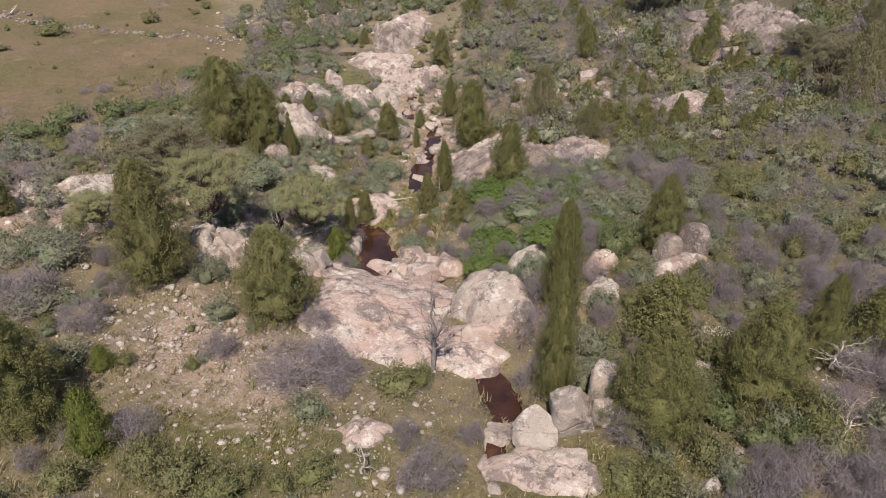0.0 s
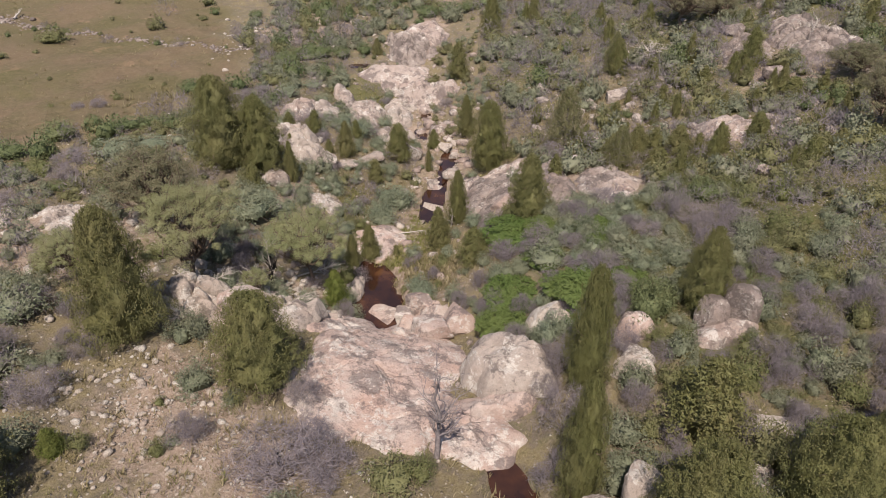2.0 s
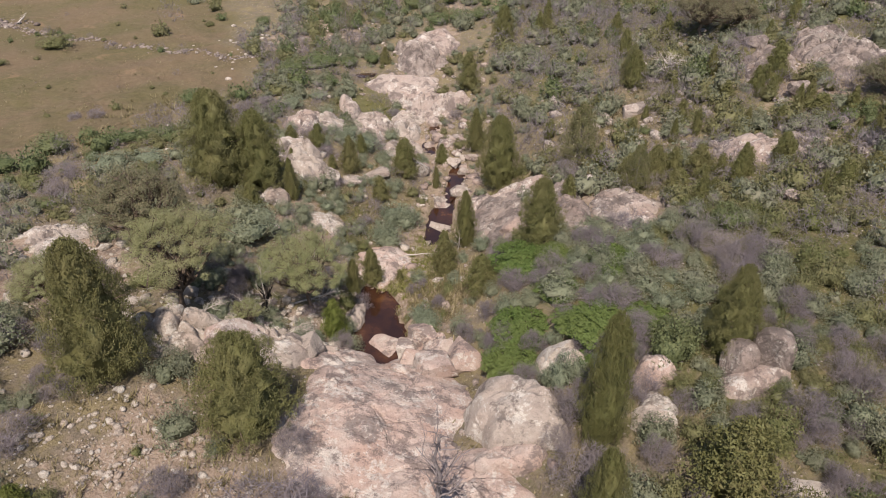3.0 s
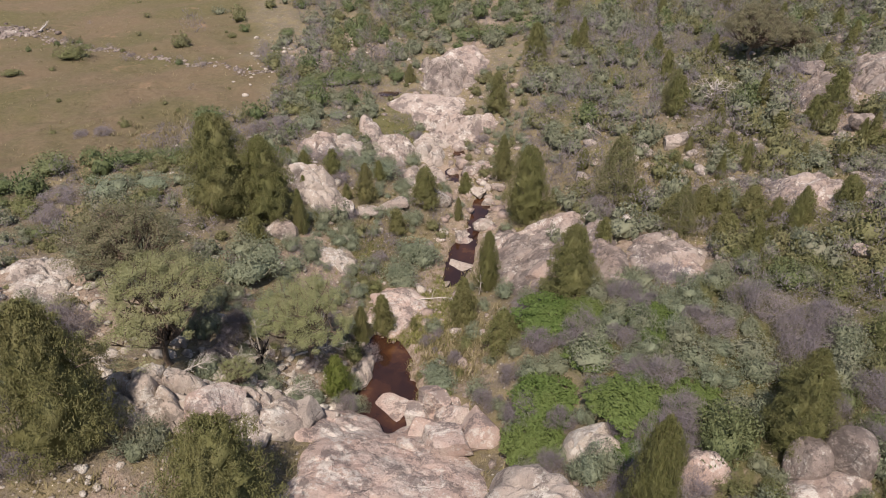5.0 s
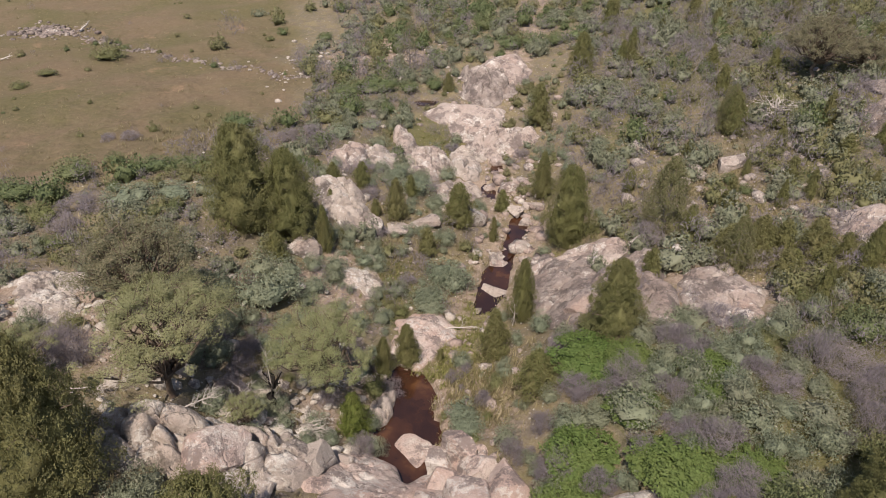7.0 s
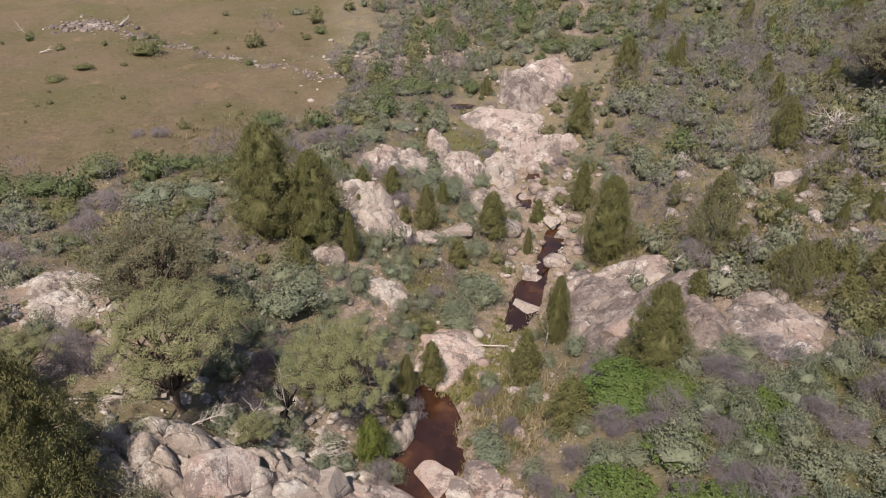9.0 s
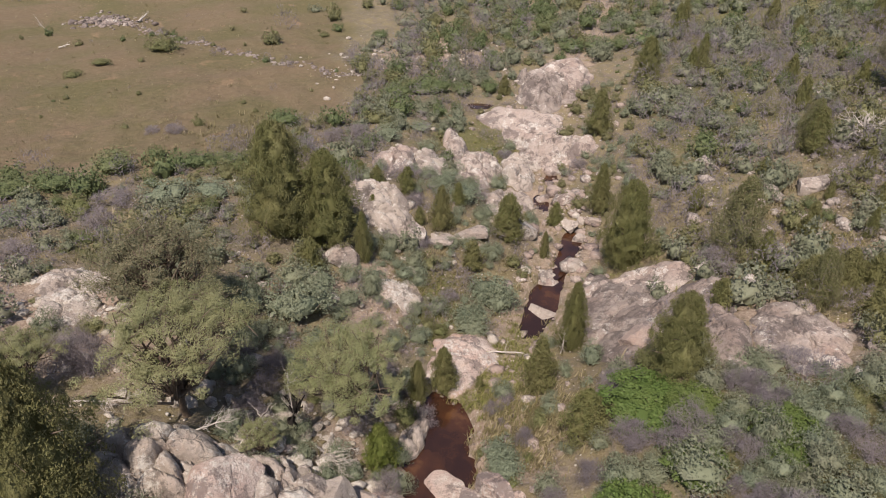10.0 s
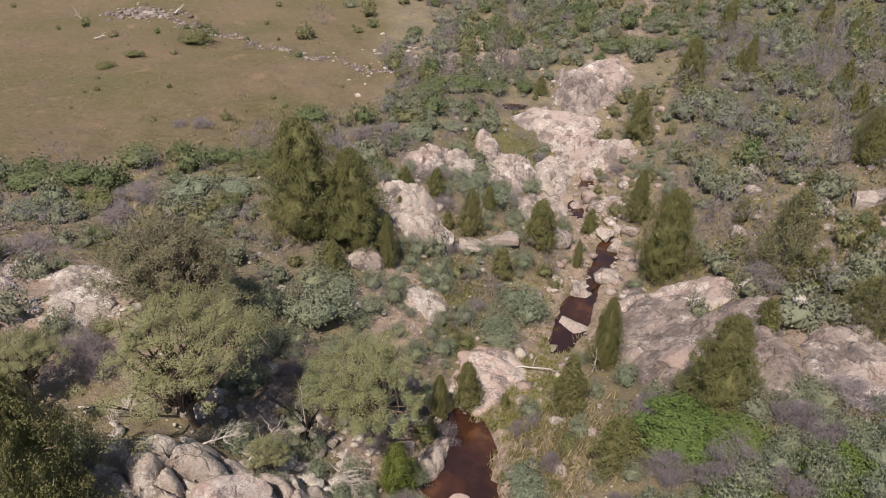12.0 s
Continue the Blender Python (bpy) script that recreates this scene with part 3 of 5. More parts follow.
def stand(source, x, y, tall, wide, turn=None, sink=0.05, lean=(0, 0), base=None):
    """Copies a plant onto the ground: tall and wide in metres."""
    z = (ground_at(x, y) if base is None else base) - sink
    turn = random.uniform(0, 360) if turn is None else turn
    m = pose(x, y, z, lean[0], lean[1], 0) @ pose(0, 0, 0, 0, 0, turn) @ Matrix.Diagonal((wide, wide * random.uniform(0.88, 1.12), tall, 1))
    return copy_thing(source, m)


STORE = []


def kinds(makers):
    """The variants that are copied. The patterns themselves are taken away at the end."""
    STORE.extend(makers)
    return makers


CYPRESSES = kinds([make_cypress(10 + k, s, CYPRESS, 1.0, label="dense olive-green cypress pine standing among granite rocks") for k, s in enumerate((0.1, 0.35, 0.6, 0.85))])
BIG_CYPRESSES = kinds([make_cypress(20 + k, s, CYPRESS, 1.0, label="tall dense olive-green cypress pine with plume-like foliage", tufts=640, per=46, leaf=0.0165, tuft=0.046) for k, s in enumerate((0.45, 0.7, 0.95))])
THIN_CYPRESSES = kinds([make_cypress(30 + k, s, CYPRESS_DRY, 0.75, label="sparse brownish cypress pine with bare twigs showing", tufts=340, per=52, leaf=0.026, tuft=0.075) for k, s in enumerate((0.45, 0.7))])
YOUNG_CYPRESSES = kinds([make_cypress(45 + k, s, CYPRESS, 1.0, label="small olive-green cypress pine on the stony hillside", tufts=80, per=24, leaf=0.055, tuft=0.115) for k, s in enumerate((0.2, 0.5, 0.8))])
PINE_SHRUBS = kinds([make_cypress(40 + k, 0.8, LIGHT_PINE, 0.9, "young_pine", "young bright-green pine bush beside the rocks") for k in range(2)])
GREYS = kinds([make_shrub(50 + k, GREY_LEAF, "grey_green_shrub", "grey-green leafy shrub on the dry slope", "shrubs on the slopes") for k in range(4)])
OLIVES = kinds([make_shrub(60 + k, OLIVE_LEAF, "olive_shrub", "olive-green leafy shrub on the dry slope", "shrubs on the slopes") for k in range(3)])
DEEPS = kinds([make_shrub(70 + k, DEEP_LEAF, "dark_green_shrub", "dark green rounded shrub on the dry slope", "shrubs on the slopes") for k in range(3)])
SILVERS = kinds([make_shrub(55 + k, SILVER_LEAF, "silvery_shrub", "silvery grey-green leafy shrub beside the creek", "shrubs on the slopes") for k in range(3)])
BARES = kinds([make_bare_shrub(80 + k, GREY_WOOD, "leafless purple-grey twiggy shrub on the slope") for k in range(4)])
BRAMBLES = kinds([make_bramble(90 + k, "bright green bramble thicket beside the creek") for k in range(2)])
WATTLES = kinds([make_lobed_tree(100 + k, "wattle_tree", "spreading grey-green wattle tree with dark forked trunk", WATTLE_LEAF, BARK, 40, 1150, 0.0105, 0.5, 0.026, 1.1, 0.66, 0.3) for k in range(2)])
GUMS = kinds([make_lobed_tree(110, "gum_tree", "dark sparse gum tree with pale bare branches", GUM_LEAF, BARK, 60, 480, 0.015, 0.75, 0.03, 1.25, 0.2)])
DEAD_TREES = kinds([make_dead_tree(120 + k, "dead_tree", "leafless dead grey tree beside the creek", GREY_WOOD) for k in range(2)])

# ---- rocks ----
CELLS = {}  # ground that scattered plants keep clear of, by 4 m cells: x, y, half-widths, turn


def take(row):
    reach = max(row[2], row[3]) + 2
    for i in range(math.floor((row[0] - reach) / 4), math.floor((row[0] + reach) / 4) + 1):
        for j in range(math.floor((row[1] - reach) / 4), math.floor((row[1] + reach) / 4) + 1):
            CELLS.setdefault((i, j), []).append(row)


def outline_noise(a, seed):
    return 1 + 0.16 * math.sin(2 * a + seed) + 0.10 * math.sin(3 * a + 2.3 * seed) + 0.07 * math.sin(5 * a + 1.7 * seed) + 0.05 * math.sin(9 * a + 0.7 * seed)


def slab(x, y, rx, ry, rise, turn=0.0, mat=None, label="bare weathered granite slab beside the creek", blocks=1.6, tilt=(0.0, 0.0), sink=0.0, chunk=0.0, steep=3.2, shelf=0.0):
    """A sheet of bedrock that breaks through the ground: rounded rim, dipping ledges, straight open joints."""
    mat = mat or ROCK_PINK
    seed = x * 1.7 + y * 0.9
    fine = 1.35 if chunk else 1.1
    rings = max(12, min(60, int(max(rx, ry) * 9 * fine)))
    segs = max(28, min(170, int(max(rx, ry) * 24 * fine)))
    c, s = math.cos(radians(turn)), math.sin(radians(turn))
    bold = max(rise, 0.55) if rise > 0.2 else rise
    verts = []
    for i in range(rings + 1):
        for j in range(segs):
            a = j / segs * math.tau
            q = (i / rings) ** 0.8
            w = q * (outline_noise(a, seed) + 0.05 * noise.noise(Vector((5 * math.cos(a), 5 * math.sin(a), seed))))
            u, v = rx * w * math.cos(a), ry * w * math.sin(a)
            gx, gy = x + u * c - v * s, y + u * s + v * c
            p = Vector((gx, gy, seed))
            dome = (1 - q ** steep)
            big = noise.noise(p * 0.45) * 0.5 + noise.noise(p * 1.3) * 0.2
            ledge = (gy * 0.85 + gx * 0.35 + big * 0.9) / 1.15
            step = ledge - math.floor(ledge)
            z = rise * dome * (0.95 + 0.5 * big) + (shelf or 0.17 * bold) * min(step / 0.8, (1 - step) / 0.2) * dome
            gaps, middles = noise.voronoi(Vector((gx * 0.8, gy, 0)) / blocks + Vector((0.12, 0.12, 0)) * noise.noise(p * 1.1))
            edge = gaps[1] - gaps[0]
            z -= 0.2 * min(1.0, bold) * max(0.0, 1 - edge / 0.075) * dome
            own = noise.noise(middles[0] * 4.3)
            z += 0.22 * bold * own * dome * min(1.0, edge / 0.06)
            if chunk:  # blocks stand apart, each with its own height and rounded shoulders
                z += chunk * (min(1.0, edge / 0.3) ** 0.55 - 0.75 + 0.9 * own) * min(1.0, dome * 2.2)
            gaps, middles = noise.voronoi(Vector((gx * 0.7 - 0.3 * gy, gy + 0.2 * gx, 3.0)) / (blocks * 0.36) + Vector((0.2, 0.2, 0)) * noise.noise(p * 1.9))
            broken = min(1.0, max(0.0, 0.5 + 2.2 * noise.noise(Vector((gx * 0.4, gy * 0.4, 7.7)))) + (0.5 if chunk else 0.0))
            z += (0.16 * bold * noise.noise(middles[0] * 5.1) - 0.09 * max(0.0, 1 - (gaps[1] - gaps[0]) / 0.1)) * broken * dome
            z += (0.07 * noise.noise(p * 3.1) + 0.05 * noise.noise(p * 6.5)) * min(1.0, bold * 1.5) * dome + tilt[0] * u + tilt[1] * v
            verts.append((gx - x, gy - y, z - (0.35 if i == rings else 0.05 * (q > 0.95))))
    verts = np.array(verts)
    base = height(verts[:, 0] + x, verts[:, 1] + y)
    z0 = float(height(x, y))
    verts[:, 2] += base - z0
    at = np.arange((rings + 1) * segs).reshape(rings + 1, segs)
    nxt = np.roll(at, -1, 1)
    faces = np.stack([at[:-1], at[1:], nxt[1:], nxt[:-1]], -1).reshape(-1, 4)
    me = mesh_from("rock_slab", verts, faces, mat, True)
    me.set_sharp_from_angle(angle=radians(38))
    ob = new("rock_slab", me)
    ob.location = (x, y, z0 - sink)
    take((x, y, rx * 0.9, ry * 0.9, turn))
    return tagged(ob, label, "rock", "granite outcrops along the creek")


def boulder(x, y, rx, ry, tall, turn=None, mat=None, label="weathered granite boulder on the creek bank", angular=0.7, base=None, lean=(0, 0), fine=4):
    """A granite boulder: a rounded block with split faces, bedded in the ground."""
    mat = mat or ROCK_GREY
    rng = np.random.default_rng(int(abs(x * 131 + y * 977) * 10))
    bm = bmesh.new()
    bmesh.ops.create_icosphere(bm, subdivisions=fine, radius=1.0)
    planes = [(Vector(unit(rng.normal(size=3))), rng.uniform(0.5, 0.85)) for k in range(int(2 + 11 * angular))]
    off = Vector(rng.normal(size=3) * 9)
    power = 2.3 + 3 * angular
    for v in bm.verts:
        c = v.co
        d = c / (abs(c.x) ** power + abs(c.y) ** power + abs(c.z) ** power) ** (1 / power)
        for nrm, far in planes:
            over = d.dot(nrm) - far
            if over > 0:
                d -= nrm * over * 0.95
        d *= 1 + 0.05 * noise.noise(v.co * 1.4 + off) + 0.05 * noise.noise(v.co * 3.7 + off) + 0.022 * noise.noise(v.co * 9.0 + off)
        v.co = d
    low = min(v.co.z for v in bm.verts)
    high = max(v.co.z for v in bm.verts)
    wide = max(abs(v.co.x) for v in bm.verts)
    deep = max(abs(v.co.y) for v in bm.verts)
    for v in bm.verts:
        v.co = Vector((v.co.x / wide * rx, v.co.y / deep * ry, ((v.co.z - low) / (high - low) - 0.3) * tall / 0.7))
    for f in bm.faces:
        f.smooth = True
    me = bpy.data.meshes.new("boulder")
    bm.to_mesh(me)
    bm.free()
    me.set_sharp_from_angle(angle=radians(24))
    me.materials.append(mat)
    ob = new("boulder", me)
    ob.matrix_world = pose(x, y, ground_at(x, y) if base is None else base, lean[0], lean[1], rng.uniform(-25, 25) if turn is None else turn)
    take((x, y, rx * 0.9, ry * 0.9, 0))
    return tagged(ob, label, "rock", "granite boulders along the creek")



slab(-3.41, 28.39, 3.34, 5.82, 0.55, mat=ROCK_PINK, blocks=2.6, label="bare weathered pink granite slab in the ground")
slab(-1.5, 24.6, 2.0, 2.3, 0.35, mat=ROCK_PINK, blocks=2.6, label="bare weathered pink granite slab in the ground")
slab(1.9, 25.1, 1.5, 0.8, 0.75, mat=ROCK_PINK, blocks=4.0, steep=5.0, label="low pink granite ledge below a domed outcrop")
slab(1.04, 23.9, 2.1, 1.8, 0.43, mat=ROCK_PINK, blocks=2.6, label="bare weathered pink granite slab in the ground")
slab(2.3, 27.35, 2.05, 2.15, 1.45, mat=ROCK_GREY, blocks=9.0, steep=4.0, label="big domed granite outcrop beside the creek")
slab(2.32, 47.22, 1.95, 5.49, 0.6, mat=ROCK_DARK, blocks=2.6, chunk=0.1, label="bare weathered stained pinkish granite slab in the ground")
slab(6.27, 42.42, 1.36, 1.90, 0.6, mat=ROCK_DARK, blocks=1.7, chunk=0.14, shelf=0.3, label="bare weathered stained pinkish granite slab in the ground")
slab(9.35, 43.93, 2.19, 1.97, 0.5, mat=ROCK_DARK, blocks=1.7, chunk=0.14, shelf=0.3, label="bare weathered stained pinkish granite slab in the ground")
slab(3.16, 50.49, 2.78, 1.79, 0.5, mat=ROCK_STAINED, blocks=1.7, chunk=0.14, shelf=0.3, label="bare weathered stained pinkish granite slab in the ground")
slab(-8.9, 45.9, 1.1, 1.3, 0.18, mat=ROCK_PALE, label="bare weathered pink granite slab in the ground")
slab(-4.95, 42.93, 1.89, 2.31, 0.42, mat=ROCK_PINK, label="bare weathered pink granite slab in the ground")
slab(-12.43, 52.78, 1.76, 1.62, 0.75, mat=ROCK_GREY, blocks=1.25, chunk=0.42, shelf=0.3, label="cracked and broken grey granite outcrop")
slab(-11.07, 51.10, 1.63, 1.52, 0.73, mat=ROCK_GREY, blocks=1.25, chunk=0.42, shelf=0.3, label="cracked and broken grey granite outcrop")
# far outcrops: darker granite, partly to paint in the fine shadow they lack
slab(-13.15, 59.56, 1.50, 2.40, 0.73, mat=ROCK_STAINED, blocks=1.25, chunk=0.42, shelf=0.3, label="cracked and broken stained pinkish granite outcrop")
slab(-11.33, 60.65, 1.39, 2.22, 0.71, mat=ROCK_GREY, blocks=1.25, chunk=0.42, shelf=0.3, label="cracked and broken grey granite outcrop")
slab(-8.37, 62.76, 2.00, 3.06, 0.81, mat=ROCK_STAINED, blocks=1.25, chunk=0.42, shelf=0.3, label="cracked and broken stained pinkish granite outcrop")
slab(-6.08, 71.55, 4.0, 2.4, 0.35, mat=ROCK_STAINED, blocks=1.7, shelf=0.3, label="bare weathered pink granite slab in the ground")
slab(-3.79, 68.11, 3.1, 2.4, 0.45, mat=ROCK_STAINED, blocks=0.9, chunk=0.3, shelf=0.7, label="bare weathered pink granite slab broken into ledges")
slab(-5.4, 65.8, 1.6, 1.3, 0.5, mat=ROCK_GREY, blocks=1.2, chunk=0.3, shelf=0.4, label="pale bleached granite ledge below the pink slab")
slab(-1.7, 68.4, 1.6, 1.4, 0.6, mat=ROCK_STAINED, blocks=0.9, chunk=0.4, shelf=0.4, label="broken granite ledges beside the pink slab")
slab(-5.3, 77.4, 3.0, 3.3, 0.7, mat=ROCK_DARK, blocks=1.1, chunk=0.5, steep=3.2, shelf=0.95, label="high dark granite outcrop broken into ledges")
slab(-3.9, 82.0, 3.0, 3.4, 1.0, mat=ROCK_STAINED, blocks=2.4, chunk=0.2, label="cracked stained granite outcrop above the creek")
slab(-5.48, 59.04, 1.52, 2.79, 0.39, mat=ROCK_GREY, blocks=0.9, chunk=0.18, label="bare weathered grey granite slab in the ground")
slab(-21.51, 37.4, 1.6, 1.6, 0.28, mat=ROCK_GREY, blocks=1.2, chunk=0.15, label="bare weathered pink granite slab in the ground")
slab(30.43, 65.72, 3.68, 5.72, 1.09, mat=ROCK_DARK, blocks=1.25, chunk=0.42, shelf=0.3, label="cracked and broken dark weathered granite outcrop")
slab(24.73, 64.79, 2.17, 3.46, 0.84, mat=ROCK_DARK, blocks=1.25, chunk=0.42, shelf=0.3, label="cracked and broken dark weathered granite outcrop")
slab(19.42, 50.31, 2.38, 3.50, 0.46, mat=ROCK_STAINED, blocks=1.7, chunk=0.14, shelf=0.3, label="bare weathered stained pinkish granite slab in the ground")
slab(3.75, 16.43, 1.96, 1.43, 0.38, mat=ROCK_PINK, label="bare weathered pink granite slab in the ground")
slab(-3.03, 18.08, 1.20, 0.69, 0.31, mat=ROCK_PINK, label="bare weathered pink granite slab in the ground")
slab(-6.0, 32.2, 1.9, 1.9, 0.4, mat=ROCK_PINK, label="bare weathered pink granite slab in the ground")
slab(-1.45, 29.39, 1.20, 1.22, 0.36, mat=ROCK_PINK, label="bare weathered pink granite slab in the ground")
slab(4.51, 30.85, 0.97, 0.76, 0.32, mat=ROCK_PINK, label="bare weathered pink granite slab in the ground")
slab(-22.52, 38.9, 1.9, 1.8, 0.28, mat=ROCK_GREY, blocks=1.2, chunk=0.15, label="bare weathered pink granite slab in the ground")
slab(-12.0, 30.6, 2.5, 2.0, 0.85, mat=ROCK_PALE, blocks=0.95, chunk=0.45, label="cracked and broken pale lichen-covered granite outcrop")
slab(-1.1, 33.0, 1.5, 2.0, 0.22, mat=ROCK_PINK, blocks=1.4, chunk=0.1, label="cracked and broken pink granite outcrop")
slab(-8.6, 31.4, 2.2, 1.9, 0.85, mat=ROCK_GREY, blocks=0.95, chunk=0.5, label="cracked and broken grey granite outcrop")
boulder(-4.05, 35.2, 1.0, 1.0, 0.3, mat=ROCK_PINK, angular=0.45, base=-0.38, label="flat pink granite rock rising out of the pool")
boulder(5.2, 19.1, 1.0, 1.2, 1.7, angular=1.0, mat=ROCK_GREY, label="weathered grey granite boulder near the creek")
boulder(6.75, 20.0, 0.85, 0.85, 1.5, angular=1.0, mat=ROCK_GREY, label="weathered grey granite boulder near the creek")
boulder(6.3, 18.8, 0.5, 0.65, 1.0, mat=ROCK_GREY, label="weathered grey granite boulder near the creek")
boulder(3.45, 18.34, 0.98, 0.99, 0.95, mat=ROCK_GREY, label="weathered grey granite boulder near the creek")
boulder(2.06, 18.35, 0.68, 0.78, 0.66, mat=ROCK_GREY, label="weathered grey granite boulder near the creek")
boulder(1.49, 16.76, 0.26, 0.37, 0.25, mat=ROCK_GREY, label="weathered grey granite boulder near the creek")
boulder(1.78, 15.56, 0.26, 0.37, 0.25, mat=ROCK_GREY, label="weathered grey granite boulder near the creek")
boulder(11.77, 22.77, 1.22, 0.92, 0.36, mat=ROCK_GREY, label="weathered grey granite boulder near the creek")
boulder(10.48, 20.51, 0.60, 0.84, 0.58, mat=ROCK_GREY, label="weathered grey granite boulder near the creek")
boulder(12.5, 28.75, 0.84, 0.8, 1.7, mat=ROCK_DARK, angular=0.0, label="rounded granite boulder perched on a bedrock lump")
boulder(11.3, 28.7, 0.74, 0.8, 1.4, mat=ROCK_DARK, angular=0.0, label="rounded granite boulder leaning against a larger one")
slab(11.5, 27.8, 1.3, 0.9, 0.45, mat=ROCK_STAINED, blocks=9.0, steep=4.0, label="low granite lump under two rounded boulders")
slab(4.5, 30.3, 1.1, 1.0, 0.9, mat=ROCK_PALE, blocks=1.6, chunk=0.15, steep=4.0, label="lichen-white rock between the bramble thickets")
slab(8.0, 28.6, 0.75, 0.9, 0.8, mat=ROCK_PINK, blocks=5.0, steep=4.0, label="smooth reddish granite rock among shrubs")
slab(7.7, 26.6, 1.0, 0.9, 0.6, mat=ROCK_PALE, blocks=1.8, steep=4.0, label="pale lichen-covered rock among shrubs")
boulder(9.23, 15.12, 0.35, 0.36, 0.34, mat=ROCK_GREY, label="weathered grey granite boulder near the creek")
boulder(29.32, 45.55, 1.31, 0.99, 1.20, mat=ROCK_DARK, label="weathered dark weathered granite boulder near the creek")
boulder(25.10, 59.11, 1.12, 0.84, 1.08, mat=ROCK_DARK, label="weathered dark weathered granite boulder near the creek")
boulder(25.05, 69.47, 1.08, 1.29, 1.06, mat=ROCK_DARK, label="weathered dark weathered granite boulder near the creek")
boulder(18.52, 42.17, 0.68, 0.51, 0.55, mat=ROCK_STAINED, label="weathered stained pinkish granite boulder near the creek")
boulder(-2.67, 34.03, 0.66, 0.79, 0.65, mat=ROCK_PINK, label="weathered pink granite boulder near the creek")
boulder(-1.86, 34.6, 0.8, 0.75, 1.35, mat=ROCK_PINK, label="weathered pink granite boulder near the creek")
boulder(-1.00, 34.31, 0.39, 0.56, 0.39, mat=ROCK_PINK, label="weathered pink granite boulder near the creek")
boulder(-1.0, 33.5, 0.85, 0.7, 0.9, mat=ROCK_PINK, label="weathered pink granite boulder near the creek")
boulder(-2.2, 32.7, 0.75, 0.8, 0.85, mat=ROCK_PINK, label="weathered pink granite boulder near the creek")
boulder(0.3, 32.2, 0.95, 1.2, 1.2, mat=ROCK_PINK, label="weathered pink granite boulder near the creek")
boulder(-2.55, 31.0, 0.5, 0.6, 0.85, mat=ROCK_PINK, label="weathered pink granite boulder near the creek")
boulder(-1.0, 31.35, 1.15, 0.95, 1.3, mat=ROCK_PINK, label="weathered pink granite boulder near the creek")
boulder(-1.27, 30.41, 0.61, 0.46, 0.51, mat=ROCK_PINK, label="weathered pink granite boulder near the creek")
boulder(-0.49, 29.88, 0.51, 0.38, 0.47, mat=ROCK_PINK, label="weathered pink granite boulder near the creek")
slab(5.49, 46.58, 1.94, 2.88, 0.75, mat=ROCK_DARK, blocks=1.7, chunk=0.14, shelf=0.3, label="bare weathered stained pinkish granite slab in the ground")
slab(9.68, 42.81, 1.80, 2.00, 0.5, mat=ROCK_STAINED, blocks=1.7, chunk=0.14, shelf=0.3, label="bare weathered stained pinkish granite slab in the ground")
boulder(-9.20, 29.24, 0.83, 0.85, 0.66, mat=ROCK_GREY, label="weathered grey granite boulder near the creek")
boulder(-8.68, 28.97, 0.62, 0.47, 0.50, mat=ROCK_GREY, label="weathered grey granite boulder near the creek")
boulder(-9.8, 30.2, 1.3, 0.95, 1.5, mat=ROCK_PINK, angular=0.3, label="big rounded granite boulder in the ridge")
boulder(-7.0, 31.8, 0.95, 0.75, 1.15, mat=ROCK_GREY, label="weathered grey granite boulder near the creek")
boulder(-8.53, 30.21, 0.49, 0.49, 0.39, mat=ROCK_GREY, label="weathered grey granite boulder near the creek")
boulder(-8.17, 29.61, 0.55, 0.66, 0.43, mat=ROCK_GREY, label="weathered grey granite boulder near the creek")
boulder(-8.05, 30.55, 0.34, 0.48, 0.27, mat=ROCK_GREY, label="weathered grey granite boulder near the creek")
boulder(-8.10, 28.20, 0.45, 0.45, 0.36, mat=ROCK_GREY, label="weathered grey granite boulder near the creek")
boulder(-6.51, 32.88, 0.65, 0.49, 0.52, mat=ROCK_GREY, label="weathered grey granite boulder near the creek")
slab(-5.78, 37.34, 0.61, 0.98, 0.55, mat=ROCK_GREY, blocks=0.95, chunk=0.55, label="cracked and broken grey granite outcrop")
boulder(-4.61, 38.22, 0.27, 0.25, 0.26, mat=ROCK_GREY, label="weathered grey granite boulder near the creek")
boulder(-5.07, 37.06, 0.35, 0.28, 0.34, mat=ROCK_GREY, label="weathered grey granite boulder near the creek")
boulder(-1.89, 52.07, 0.81, 0.61, 0.78, mat=ROCK_GREY, label="weathered grey granite boulder near the creek")
boulder(-1.68, 50.58, 0.60, 0.45, 0.21, mat=ROCK_GREY, label="weathered grey granite boulder near the creek")
boulder(-1.89, 51.48, 0.65, 0.49, 0.20, mat=ROCK_GREY, label="weathered grey granite boulder near the creek")
boulder(-1.64, 48.73, 0.96, 0.71, 0.75, mat=ROCK_GREY, label="weathered grey granite boulder near the creek")
boulder(-0.20, 53.45, 0.68, 0.51, 0.46, mat=ROCK_GREY, label="weathered grey granite boulder near the creek")
boulder(-1.08, 57.92, 0.62, 0.57, 0.61, mat=ROCK_GREY, label="weathered grey granite boulder near the creek")
boulder(-0.18, 57.10, 0.62, 0.54, 0.62, mat=ROCK_GREY, label="weathered grey granite boulder near the creek")
boulder(-0.45, 58.91, 0.47, 0.36, 0.41, mat=ROCK_GREY, label="weathered grey granite boulder near the creek")
boulder(0.54, 58.57, 0.57, 0.44, 0.39, mat=ROCK_GREY, label="weathered grey granite boulder near the creek")
boulder(-1.98, 58.54, 0.70, 0.53, 0.42, mat=ROCK_GREY, label="weathered grey granite boulder near the creek")
